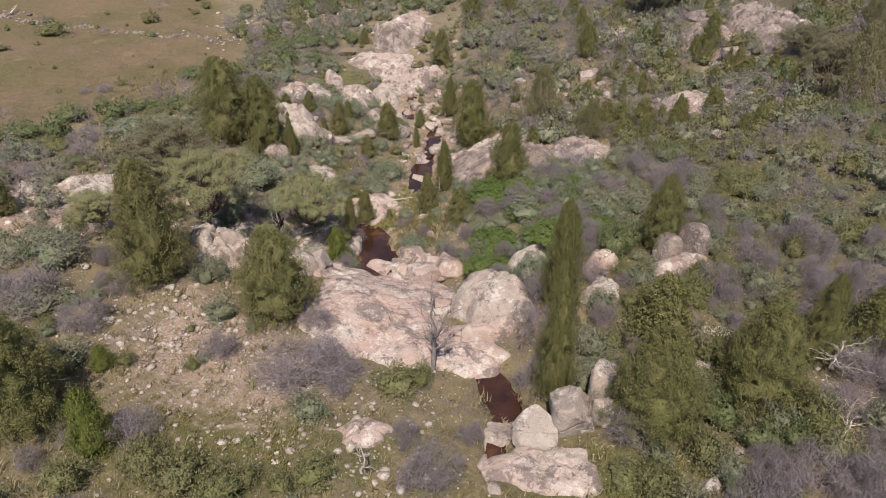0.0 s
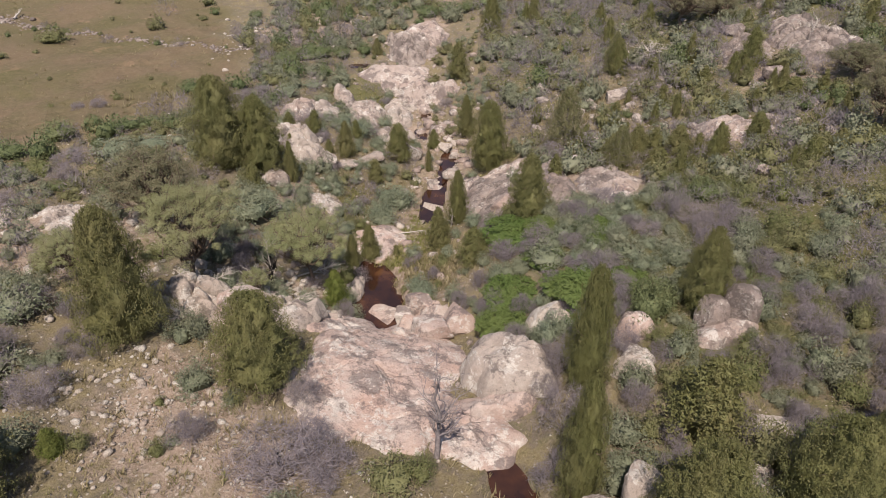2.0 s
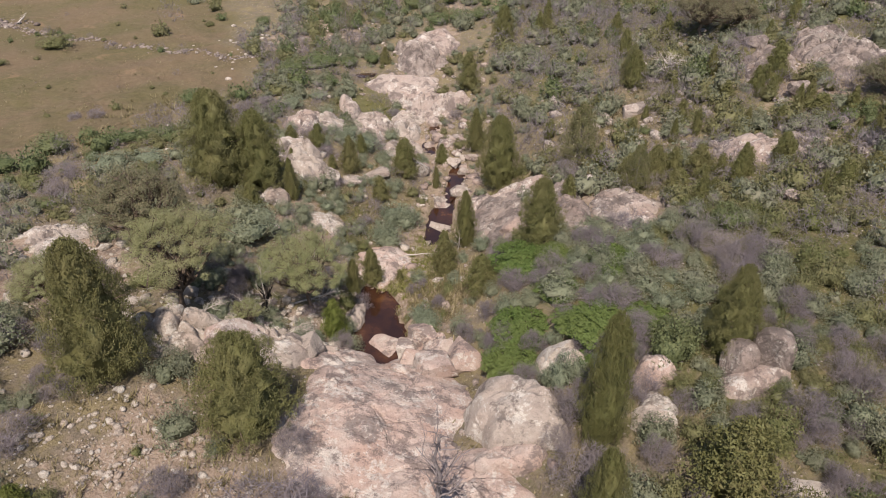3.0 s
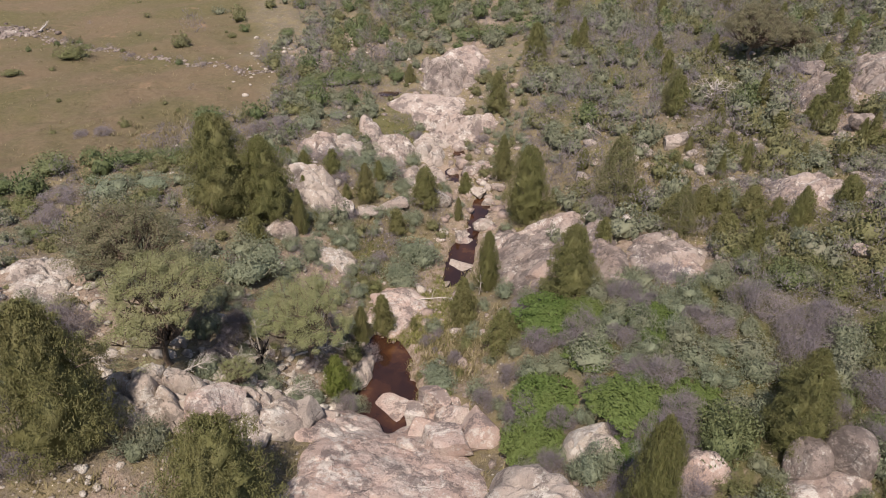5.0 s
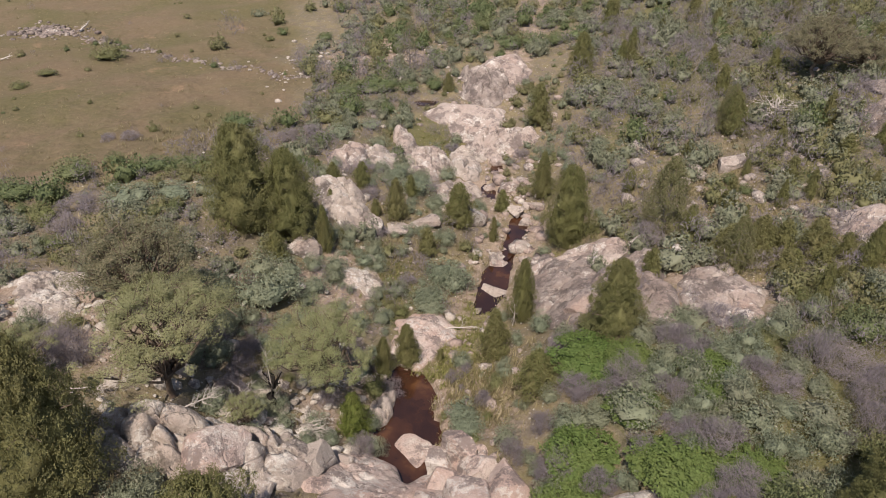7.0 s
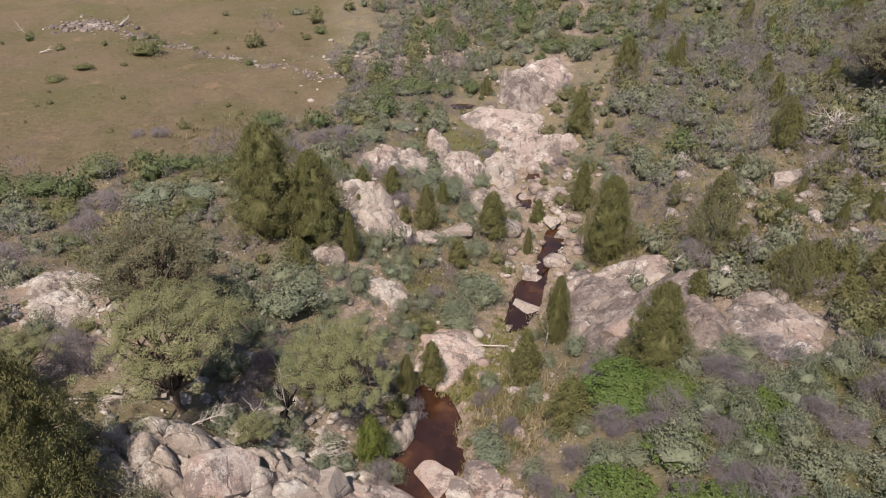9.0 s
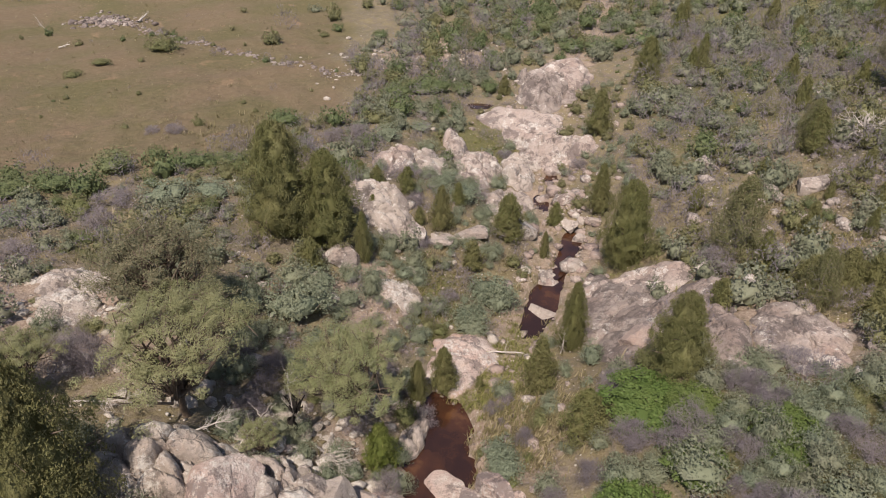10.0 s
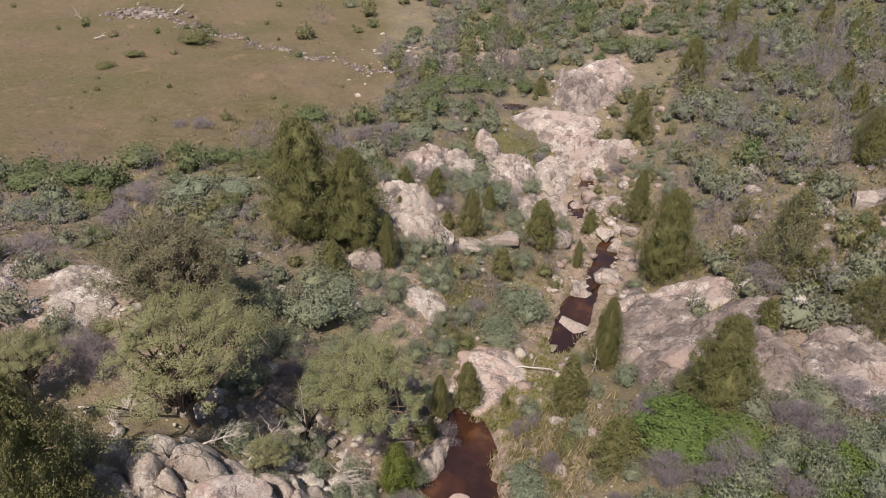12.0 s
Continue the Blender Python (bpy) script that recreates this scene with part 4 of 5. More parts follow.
boulder(-12.33, 46.53, 1.12, 0.84, 0.87, mat=ROCK_GREY, label="weathered grey granite boulder near the creek")
boulder(6.92, 62.41, 1.03, 0.77, 0.70, mat=ROCK_GREY, label="weathered grey granite boulder near the creek")
boulder(12.69, 59.17, 1.03, 0.77, 0.94, mat=ROCK_GREY, label="weathered grey granite boulder near the creek")
slab(-10.44, 65.25, 1.13, 1.81, 0.67, mat=ROCK_STAINED, blocks=1.25, chunk=0.42, shelf=0.3, label="cracked and broken stained pinkish granite outcrop")
slab(-7.44, 63.50, 0.85, 1.36, 0.62, mat=ROCK_GREY, blocks=1.25, chunk=0.42, shelf=0.3, label="cracked and broken grey granite outcrop")
slab(-5.32, 63.71, 1.46, 1.67, 0.71, mat=ROCK_GREY, blocks=1.25, chunk=0.42, shelf=0.3, label="cracked and broken grey granite outcrop")
boulder(-8.63, 64.53, 0.92, 0.70, 0.86, mat=ROCK_PALE, label="weathered pale lichen-covered granite boulder near the creek")
boulder(-26.40, 38.73, 0.68, 0.51, 0.32, mat=ROCK_GREY, label="weathered grey granite boulder near the creek")
boulder(-25.44, 37.41, 0.48, 0.36, 0.46, mat=ROCK_GREY, label="weathered grey granite boulder near the creek")
boulder(3.15, 43.47, 1.00, 0.83, 0.97, mat=ROCK_STAINED, label="weathered stained pinkish granite boulder near the creek")
boulder(-9.66, 50.76, 0.82, 0.61, 0.78, mat=ROCK_GREY, label="weathered grey granite boulder near the creek")
boulder(-8.44, 51.77, 1.04, 0.78, 0.31, mat=ROCK_GREY, label="weathered grey granite boulder near the creek")
boulder(-6.75, 53.16, 1.07, 0.79, 0.48, mat=ROCK_GREY, label="weathered grey granite boulder near the creek")
boulder(-4.21, 55.36, 1.33, 0.99, 1.04, mat=ROCK_GREY, label="weathered grey granite boulder near the creek")
boulder(6.86, 40.57, 0.53, 0.40, 0.50, mat=ROCK_STAINED, label="weathered stained pinkish granite boulder near the creek")


# ---- trees ----
def tree(sources, x, y, tall, wide, **more):
    keep = 0.42 if sources in (GREYS, BARES, OLIVES, DEEPS, SILVERS) else 0.36
    take((x, y, wide * keep, wide * keep, 0))
    if sources in (GREYS, OLIVES, DEEPS, SILVERS):  # these patterns stand about 0.55 of their width high
        tall, wide = tall * 1.75, wide * 1.08
    elif sources is BARES:
        tall = tall * 1.3
    return stand(random.choice(sources), x, y, tall, wide, **more)


tree(BIG_CYPRESSES[2:], -15.82, 46.96, 6.2, 4.3)
tree(BIG_CYPRESSES[1:2], -13.46, 47.58, 5.3, 3.9)
tree(YOUNG_CYPRESSES, -13.27, 44.67, 1.85, 1.39)
tree(CYPRESSES, -11.30, 46.94, 2.95, 1.14)
tree(YOUNG_CYPRESSES, -10.88, 48.74, 0.76, 0.73)
tree(YOUNG_CYPRESSES, -14.39, 55.30, 1.18, 0.84)
tree(YOUNG_CYPRESSES, -13.08, 54.56, 1.18, 1.12)
tree(YOUNG_CYPRESSES, -11.11, 54.60, 1.74, 1.19)
tree(YOUNG_CYPRESSES, -12.48, 51.93, 0.86, 0.57)
tree(CYPRESSES, -8.51, 53.01, 2.74, 1.74)
tree(YOUNG_CYPRESSES, -9.66, 52.19, 1.16, 0.70)
tree(YOUNG_CYPRESSES, -8.11, 55.73, 1.51, 0.99)
tree(CYPRESSES, -4.64, 54.43, 3.08, 1.98)
tree(YOUNG_CYPRESSES, -6.03, 50.50, 1.79, 1.43)
tree(YOUNG_CYPRESSES, -2.27, 53.97, 1.78, 0.79)
tree(YOUNG_CYPRESSES, -2.04, 58.08, 1.65, 1.41)
tree(CYPRESSES, 0.65, 59.54, 3.45, 1.89)
tree(BIG_CYPRESSES, 2.40, 53.48, 5.55, 3.10)
tree(BIG_CYPRESSES, 0.09, 44.79, 3.93, 1.50)
tree(BIG_CYPRESSES, 4.29, 40.41, 3.76, 2.64)
tree(CYPRESSES, -1.06, 41.33, 2.87, 1.98)
tree(CYPRESSES, 1.08, 37.63, 2.18, 2.13)
tree(CYPRESSES, -5.31, 40.64, 2.42, 1.41)
tree(CYPRESSES, -6.19, 39.46, 2.25, 0.99)
tree(PINE_SHRUBS, -6.50, 35.16, 2.33, 1.54)
tree(YOUNG_CYPRESSES, -3.71, 41.09, 0.80, 0.55)
tree(THIN_CYPRESSES, 7.9, 52.0, 4.6, 2.9)
tree(BARES, 7.0, 50.9, 1.8, 2.4)
tree(CYPRESSES, 10.6, 47.6, 2.2, 2.3)
tree(CYPRESSES, 12.2, 48.3, 2.3, 2.3)
tree(CYPRESSES, 14.9, 48.2, 2.1, 1.7)
tree(YOUNG_CYPRESSES, 6.37, 57.72, 1.47, 0.95)
tree(CYPRESSES, -0.12, 69.94, 3.42, 2.13)
tree(BIG_CYPRESSES, 3.27, 79.56, 3.87, 2.71)
tree(YOUNG_CYPRESSES, -8.69, 76.44, 1.74, 1.39)
tree(YOUNG_CYPRESSES, -16.60, 68.60, 1.17, 0.97)
tree(THIN_CYPRESSES, 13.55, 64.75, 3.50, 1.96)
tree(THIN_CYPRESSES, 10.74, 46.86, 3.12, 1.90)
tree(YOUNG_CYPRESSES, 9.23, 51.16, 1.60, 1.39)
tree(YOUNG_CYPRESSES, 6.56, 46.29, 1.48, 1.19)
tree(YOUNG_CYPRESSES, 10.38, 60.83, 1.19, 1.25)
tree(BIG_CYPRESSES, 11.53, 30.59, 3.61, 1.91)
tree(CYPRESSES, 6.59, 28.84, 2.77, 1.54)
tree(YOUNG_CYPRESSES, 6.38, 45.12, 1.90, 1.21)
tree(THIN_CYPRESSES, 14.01, 67.11, 2.59, 1.96)
tree(CYPRESSES, 19.72, 47.71, 2.18, 1.41)
tree(CYPRESSES, 16.86, 46.41, 2.22, 1.39)
tree(YOUNG_CYPRESSES, 12.83, 45.76, 1.58, 1.52)
tree(YOUNG_CYPRESSES, 11.55, 48.59, 1.32, 2.00)
tree(YOUNG_CYPRESSES, 14.67, 46.26, 1.31, 1.39)
tree(YOUNG_CYPRESSES, 9.09, 50.26, 1.46, 1.19)
tree(BIG_CYPRESSES[1:2], -14.0, 27.6, 6.35, 4.1)
tree(BIG_CYPRESSES[2:], -7.9, 25.9, 4.45, 4.0)
tree(BIG_CYPRESSES[2:], 5.5, 25.7, 6.3, 1.9)
tree(BIG_CYPRESSES[2:], 4.6, 20.7, 5.7, 1.9)
tree(BIG_CYPRESSES, 11.24, 29.77, 3.78, 2.18)
tree(CYPRESSES, 9.50, 23.02, 3.22, 3.39)
tree(BIG_CYPRESSES[2:], 8.0, 18.3, 4.6, 3.5)
tree(BIG_CYPRESSES[2:], 12.2, 19.2, 4.2, 3.5)
tree(BIG_CYPRESSES, 15.17, 21.04, 4.15, 2.27)
tree(CYPRESSES, 17.51, 21.41, 2.74, 2.13)
tree(BIG_CYPRESSES, -16.07, 18.39, 4.96, 4.09)
tree(PINE_SHRUBS, -12.65, 16.88, 3.01, 1.72)
tree(CYPRESSES, -25.20, 34.07, 2.42, 1.78)
tree(PINE_SHRUBS, -14.24, 21.26, 1.23, 1.08)
tree(CYPRESSES, 23.95, 61.72, 3.29, 2.46)
tree(THIN_CYPRESSES, 28.36, 45.56, 5.68, 3.50)
tree(GUMS, 26.99, 46.71, 4.83, 4.36)
tree(GUMS, 30.25, 57.35, 2.91, 4.70)
tree(GUMS, 21.24, 73.06, 5.43, 5.88)
tree(GUMS, 24.83, 73.53, 2.82, 4.06)
tree(CYPRESSES, 13.69, 64.17, 3.16, 2.22)
tree(YOUNG_CYPRESSES, 19.83, 47.12, 1.87, 1.34)
tree(YOUNG_CYPRESSES, 17.37, 47.00, 1.61, 1.17)
tree(YOUNG_CYPRESSES, 23.06, 43.81, 1.41, 1.43)
tree(YOUNG_CYPRESSES, 20.87, 42.39, 1.64, 1.39)
tree(YOUNG_CYPRESSES, 13.53, 46.69, 1.12, 1.54)
tree(YOUNG_CYPRESSES, 11.18, 48.32, 1.17, 1.21)
tree(YOUNG_CYPRESSES, 19.91, 59.93, 1.50, 1.65)
tree(YOUNG_CYPRESSES, 25.46, 56.22, 1.46, 2.29)
tree(WATTLES, -13.2, 33.3, 5.3, 5.6)
tree(WATTLES, -8.1, 36.6, 4.8, 4.9)
tree(WATTLES, -18.56, 31.81, 2.91, 3.30)
tree(WATTLES, -10.0, 32.6, 1.8, 1.7)
tree(GUMS, -16.49, 37.44, 5.14, 5.74)

# ---- the shrubs that stand out ----
tree(DEEPS, -7.31, 98.11, 2.13, 3.84)
tree(DEEPS, -4.07, 89.57, 1.45, 3.98)
tree(DEEPS, -1.39, 90.27, 1.64, 4.52)
tree(DEEPS, 0.94, 89.36, 1.61, 2.80)
tree(DEEPS, -26.63, 95.56, 1.02, 2.34)
tree(DEEPS, -17.40, 72.47, 1.45, 3.36)
tree(DEEPS, -15.00, 75.44, 1.89, 4.44)
tree(DEEPS, -12.34, 75.97, 1.24, 2.52)
tree(DEEPS, -10.12, 77.29, 1.34, 2.54)
tree(DEEPS, -11.20, 85.51, 1.59, 2.84)
tree(DEEPS, -23.66, 63.49, 1.23, 3.10)
tree(BARES, -18.83, 61.30, 1.43, 2.46)
tree(BARES, -17.14, 62.48, 1.46, 2.48)
tree(SILVERS, -15.15, 62.94, 1.31, 2.88)
tree(SILVERS, -13.59, 66.31, 0.72, 2.62)
tree(DEEPS, -29.70, 51.55, 1.36, 3.56)
tree(DEEPS, -28.21, 53.92, 1.15, 1.54)
tree(DEEPS, -31.77, 48.47, 1.33, 3.40)
tree(DEEPS, -33.80, 47.08, 1.10, 3.98)
tree(DEEPS, -25.89, 53.84, 0.90, 2.94)
tree(DEEPS, -24.19, 55.12, 0.86, 2.26)
tree(SILVERS, -24.25, 48.92, 1.30, 3.90)
tree(SILVERS, -22.06, 50.24, 0.82, 3.00)
tree(BARES, -26.71, 47.66, 1.20, 2.92)
tree(BARES, -26.28, 45.18, 1.45, 2.48)
tree(SILVERS, -31.16, 44.33, 1.18, 3.10)
tree(OLIVES, -28.66, 46.68, 1.07, 2.90)
tree(BARES, -27.57, 40.72, 1.26, 2.78)
tree(BARES, -30.24, 59.14, 1.07, 1.86)
tree(BARES, -31.88, 58.75, 0.65, 1.46)
tree(OLIVES, -48.15, 74.44, 0.68, 2.18)
tree(OLIVES, -48.89, 71.05, 0.79, 2.20)
tree(OLIVES, -45.54, 80.87, 1.83, 4.06)
tree(OLIVES, -33.07, 94.11, 0.70, 1.56)
tree(BARES, -19.06, 34.63, 1.54, 2.12)
tree(SILVERS, -12.70, 41.28, 2.08, 3.26)
tree(SILVERS, -12.49, 43.71, 1.21, 2.46)
tree(SILVERS, -8.14, 56.67, 1.28, 3.20)
tree(SILVERS, -3.97, 48.18, 1.70, 2.40)
tree(SILVERS, -5.05, 45.51, 1.11, 2.26)
tree(BARES, -6.66, 47.10, 0.81, 1.50)
tree(SILVERS, -1.95, 36.93, 0.87, 1.94)
tree(BARES, 2.85, 36.47, 1.64, 1.72)
tree(BARES, 4.02, 36.19, 1.42, 1.50)
tree(BARES, 5.92, 36.38, 1.04, 1.10)
tree(GREYS, 4.58, 63.96, 0.73, 2.28)
tree(GREYS, 6.91, 40.73, 1.09, 1.62)
tree(GREYS, 5.47, 39.45, 1.03, 1.78)
tree(BARES, 8.86, 41.26, 1.13, 1.82)
tree(BARES, -6.07, 21.52, 2.24, 4.58)
tree(BARES, -4.41, 21.43, 1.69, 2.90)
tree(BARES, -0.50, 15.77, 2.53, 2.66)
tree(BARES, -1.39, 17.67, 1.41, 1.48)
tree(BARES, 1.02, 17.97, 1.27, 1.34)
tree(OLIVES, -2.04, 21.01, 1.20, 2.40)
tree(OLIVES, -0.95, 21.33, 1.33, 1.44)
tree(GREYS, -19.76, 29.01, 2.06, 3.48)
tree(BARES, -19.61, 25.62, 2.77, 3.92)
tree(BARES, -15.88, 23.50, 1.84, 2.72)
tree(BARES, -19.55, 29.33, 1.72, 2.60)
tree(GREYS, -21.96, 29.40, 1.67, 2.88)
tree(BARES, 4.09, 21.40, 2.10, 2.20)
tree(GREYS, 6.55, 23.04, 1.73, 2.30)
tree(OLIVES, 7.64, 23.14, 1.04, 1.54)
tree(DEEPS, 8.85, 29.35, 2.12, 2.42)
tree(GREYS, 7.47, 25.61, 1.24, 1.86)
tree(BARES, 4.01, 25.66, 1.54, 1.62)
tree(BARES, 12.28, 14.57, 2.04, 2.38)
tree(BARES, 16.06, 19.59, 1.65, 2.40)
tree(OLIVES, -10.56, 16.10, 1.71, 2.18)
tree(OLIVES, -9.08, 15.34, 1.97, 2.12)
tree(OLIVES, -12.90, 15.13, 1.52, 1.92)
tree(BARES, -11.43, 17.49, 1.78, 2.28)
tree(OLIVES, -6.88, 15.46, 1.16, 1.36)
tree(OLIVES, -4.53, 15.63, 1.21, 1.96)
tree(OLIVES, -5.63, 15.20, 1.11, 1.16)
tree(OLIVES, 9.14, 17.20, 1.38, 1.46)
tree(OLIVES, 6.42, 15.70, 0.83, 1.78)
tree(GREYS, -11.37, 28.27, 1.45, 1.70)
tree(GREYS, -18.88, 25.36, 1.53, 3.14)
tree(GREYS, -15.32, 29.13, 1.37, 1.44)
tree(GREYS, -11.78, 27.74, 1.48, 1.74)
tree(SILVERS, -11.74, 33.40, 0.96, 1.90)
tree(OLIVES, -7.91, 32.09, 0.85, 1.14)
tree(SILVERS, -1.76, 36.21, 1.05, 2.08)
tree(SILVERS, -4.59, 49.03, 1.22, 3.18)
tree(SILVERS, -5.24, 46.18, 1.26, 2.68)
tree(BARES, 5.14, 33.16, 0.80, 1.76)
tree(GREYS, 4.89, 35.09, 1.43, 2.80)
tree(BARES, 2.55, 36.75, 1.31, 1.52)
tree(BARES, 6.45, 35.60, 1.34, 1.40)
tree(BARES, 10.11, 36.02, 1.15, 2.08)
tree(GREYS, 8.86, 34.14, 0.95, 2.40)
tree(GREYS, 11.04, 34.41, 0.98, 2.40)
tree(DEEPS, 9.06, 30.21, 1.66, 2.50)
tree(GREYS, 14.42, 33.78, 1.22, 2.10)
tree(BARES, 12.85, 37.10, 1.08, 2.58)
tree(BARES, 15.00, 36.33, 1.07, 2.48)
tree(GREYS, 7.77, 41.24, 0.67, 2.46)
tree(GREYS, 4.80, 37.73, 0.63, 2.02)
tree(DEEPS, 10.57, 18.09, 1.85, 1.96)
tree(OLIVES, 11.75, 19.69, 1.47, 1.82)
tree(OLIVES, 9.39, 16.32, 1.75, 1.84)
tree(DEEPS, 11.36, 16.68, 1.48, 1.84)
tree(OLIVES, 9.76, 21.33, 1.21, 1.92)
tree(DEEPS, 12.95, 21.75, 1.83, 1.94)
tree(BARES, 14.80, 17.92, 1.75, 2.18)
tree(OLIVES, 7.71, 19.60, 1.75, 2.06)
tree(OLIVES, 14.70, 21.26, 1.57, 1.68)
tree(BARES, 16.98, 18.92, 1.58, 2.24)
tree(BARES, 7.13, 17.76, 1.91, 2.52)
tree(DEEPS, 12.55, 16.54, 1.35, 1.60)
tree(SILVERS, -9.74, 32.04, 0.79, 1.46)
tree(SILVERS, -8.00, 34.54, 0.78, 1.42)
tree(SILVERS, -8.99, 33.71, 0.71, 1.18)
tree(BARES, -8.02, 36.49, 0.72, 1.30)
tree(SILVERS, -10.28, 34.51, 0.69, 1.22)
tree(BARES, -8.01, 40.39, 1.10, 1.48)
tree(SILVERS, -10.19, 31.50, 0.62, 1.08)
tree(SILVERS, -12.23, 42.14, 1.40, 2.82)
tree(SILVERS, -13.58, 43.27, 1.46, 2.38)
tree(SILVERS, -10.98, 43.54, 0.93, 2.00)
tree(SILVERS, -5.25, 46.33, 1.36, 1.70)
tree(SILVERS, -4.98, 48.52, 1.37, 1.78)
tree(BARES, -11.6, 56.9, 1.1, 1.7)
tree(SILVERS, -9.6, 58.4, 1.0, 1.9)
tree(BARES, -10.4, 53.7, 1.1, 1.6)
tree(BARES, -9.0, 50.4, 0.9, 1.4)
tree(BARES, -10.9, 49.9, 0.8, 1.2)
tree(SILVERS, -9.6, 61.4, 1.0, 1.6)
tree(SILVERS, -6.6, 61.6, 1.0, 2.0)
tree(BARES, -7.2, 58.2, 1.0, 1.6)
tree(SILVERS, -12.2, 63.4, 1.1, 2.0)
tree(BARES, -6.8, 66.4, 1.0, 1.7)
tree(BARES, -1.2, 66.0, 1.0, 1.5)


# ---- brambles ----
for x, y, wide, tall in ((3.2, 33.4, 3.5, 2.5), (2.5, 30.9, 2.9, 2.3), (3.4, 38.4, 3.9, 2.0), (5.0, 38.0, 2.4, 1.7), (7.8, 37.2, 2.7, 1.9), (7.7, 35.6, 2.0, 1.6),
                         (6.5, 31.6, 3.4, 1.9), (4.9, 35.4, 2.2, 1.4), (5.4, 32.6, 2.2, 1.5), (8.4, 32.0, 2.4, 1.6), (5.6, 29.6, 1.7, 1.3)):
    tree(BRAMBLES, x, y, tall, wide)


# ---- scattered shrubs ----
take((-16.2, 32.2, 1.6, 1.2, 0))  # room for a heap of dead branches
GULLY = ((-66, 98), (-60, 92.5), (-54, 90), (-45.5, 86), (-38, 83), (-31.6, 80.2), (-25, 78), (-19, 79))  # a dry gully across the paddock

def is_free(x, y, r):
    for tx, ty, rx, ry, turn in CELLS.get((math.floor(x / 4), math.floor(y / 4)), ()):
        u, v = x - tx, y - ty
        if turn:
            c, s = math.cos(radians(turn)), math.sin(radians(turn))
            u, v = u * c + v * s, -u * s + v * c
        if (u / (rx + r)) ** 2 + (v / (ry + r)) ** 2 < 1:
            return False
    return True


def scatter(count, xr, yr, test, mix, size=(1.1, 2.2), pack=0.34, seed=1):
    """Places for shrubs where test(x, y) gives a chance; mix: pairs of (kind, share)."""
    rng = random.Random(seed)
    for k in range(count):
        x, y = rng.uniform(*xr), rng.uniform(*yr)
        if rng.random() > test(x, y):
            continue
        wide = size[0] + (size[1] - size[0]) * rng.random() ** 1.3
        if not is_free(x, y, wide * pack * 0.5):
            continue
        # kinds keep company with their like
        drift = 0.5 + 0.5 * math.erf(noise.noise(Vector((x * 0.2, y * 0.2, seed))) / 0.33)
        pick = (drift if rng.random() < 0.5 else rng.random()) * 0.999 * sum(w for _, w in mix)
        for kind, w in mix:
            pick -= w
            if pick <= 0:
                break
        take((x, y, wide * 0.34, wide * 0.34, 0))
        PLACES[kind].append((x, y, wide * rng.uniform(1.0, 1.6), wide, rng.uniform(0, 360)))


def clumpy(x, y, s=0.16):
    return noise.noise(Vector((x * s, y * s, 3.3)))


def creek_off(x, y):
    return x - float(knots(CREEK, 1, y))


def clearing(x, y):
    return float(np.clip(openings(x, y) * (1 + 0.8 * noise.noise(Vector((x * 0.5, y * 0.5, 1.1)))), 0, 1))


def right_side(x, y):
    d = creek_off(x, y)
    if d < 3.2:
        return 0.0
    if 28.5 < y < 42 and x > 1.8:
        return 1.0
    return max(0.03, min(1.0, 0.3 + (d - 3) * 0.14) * (1 - 0.92 * clearing(x, y)))


def left_belt(x, y):
    d, f = creek_off(x, y), paddock(x, y)
    if d > -6.5 or f > 0:
        return 0.0
    rocky = patch(x, y, -12, 54, 3, 6) * 0.8 + patch(x, y, -22, 37, 6, 3.5) * 0.85 + patch(x, y, -9.5, 45, 3, 5) * 0.8
    return max(0.04, (0.95 if y > 38 else 0.25) * (1 - rocky))


def near_left(x, y):
    if y < 16.5 and x < -3.5:
        return 0.7
    return 0.95 if x < -14.8 + 0.12 * (y - 20) else 0.10


def creek_side(x, y):
    return 0.75 if 1.4 < abs(creek_off(x, y)) < 8 else 0.0


def far_side(x, y):
    return 0.95 if paddock(x, y) < -6 else 0.06


def young(count, xr, yr, seed, tall=(1.0, 2.2), sources=None):
    """Small cypress pines strewn over the stony hillside."""
    rng = random.Random(seed)
    for k in range(count):
        x, y = rng.uniform(*xr), rng.uniform(*yr)
        if creek_off(x, y) > 5 and is_free(x, y, 0.3):
            h = rng.uniform(*tall)
            tree(sources or YOUNG_CYPRESSES, x, y, h, h * rng.uniform(0.45, 0.65))


young(34, (11, 36), (42, 58), 31)
young(30, (14, 40), (56, 78), 32, (1.2, 2.8))
young(10, (24, 38), (46, 70), 33, (2.6, 4.2), THIN_CYPRESSES)
young(16, (-2, 30), (78, 104), 34, (1.6, 3.2))
PLACES = {"grey": [], "bare": [], "olive": [], "deep": [], "silver": []}
scatter(420, (1.8, 10), (28.5, 42), lambda x, y: 1.0, (("bare", 0.34), ("silver", 0.46), ("grey", 0.2)), (0.9, 2.1), 0.05, seed=12)
scatter(900, (7, 26), (13, 45), lambda x, y: 0.8 * right_side(x, y), (("bare", 0.36), ("grey", 0.34), ("olive", 0.3)), (0.9, 2.2), 0.08, seed=14)
scatter(800, (-14, -5.0), (33.5, 60), lambda x, y: 0.7, (("bare", 0.4), ("silver", 0.6)), (0.5, 1.7), 0.12, seed=13)
scatter(11000, (3, 46), (12, 94), right_side, (("bare", 0.52), ("grey", 0.28), ("olive", 0.15), ("deep", 0.05)), (1.1, 3.0), 0.22, seed=2)
scatter(5000, (-44, -8), (36, 84), left_belt, (("bare", 0.42), ("grey", 0.32), ("deep", 0.12), ("olive", 0.14)), (1.1, 2.9), seed=3)
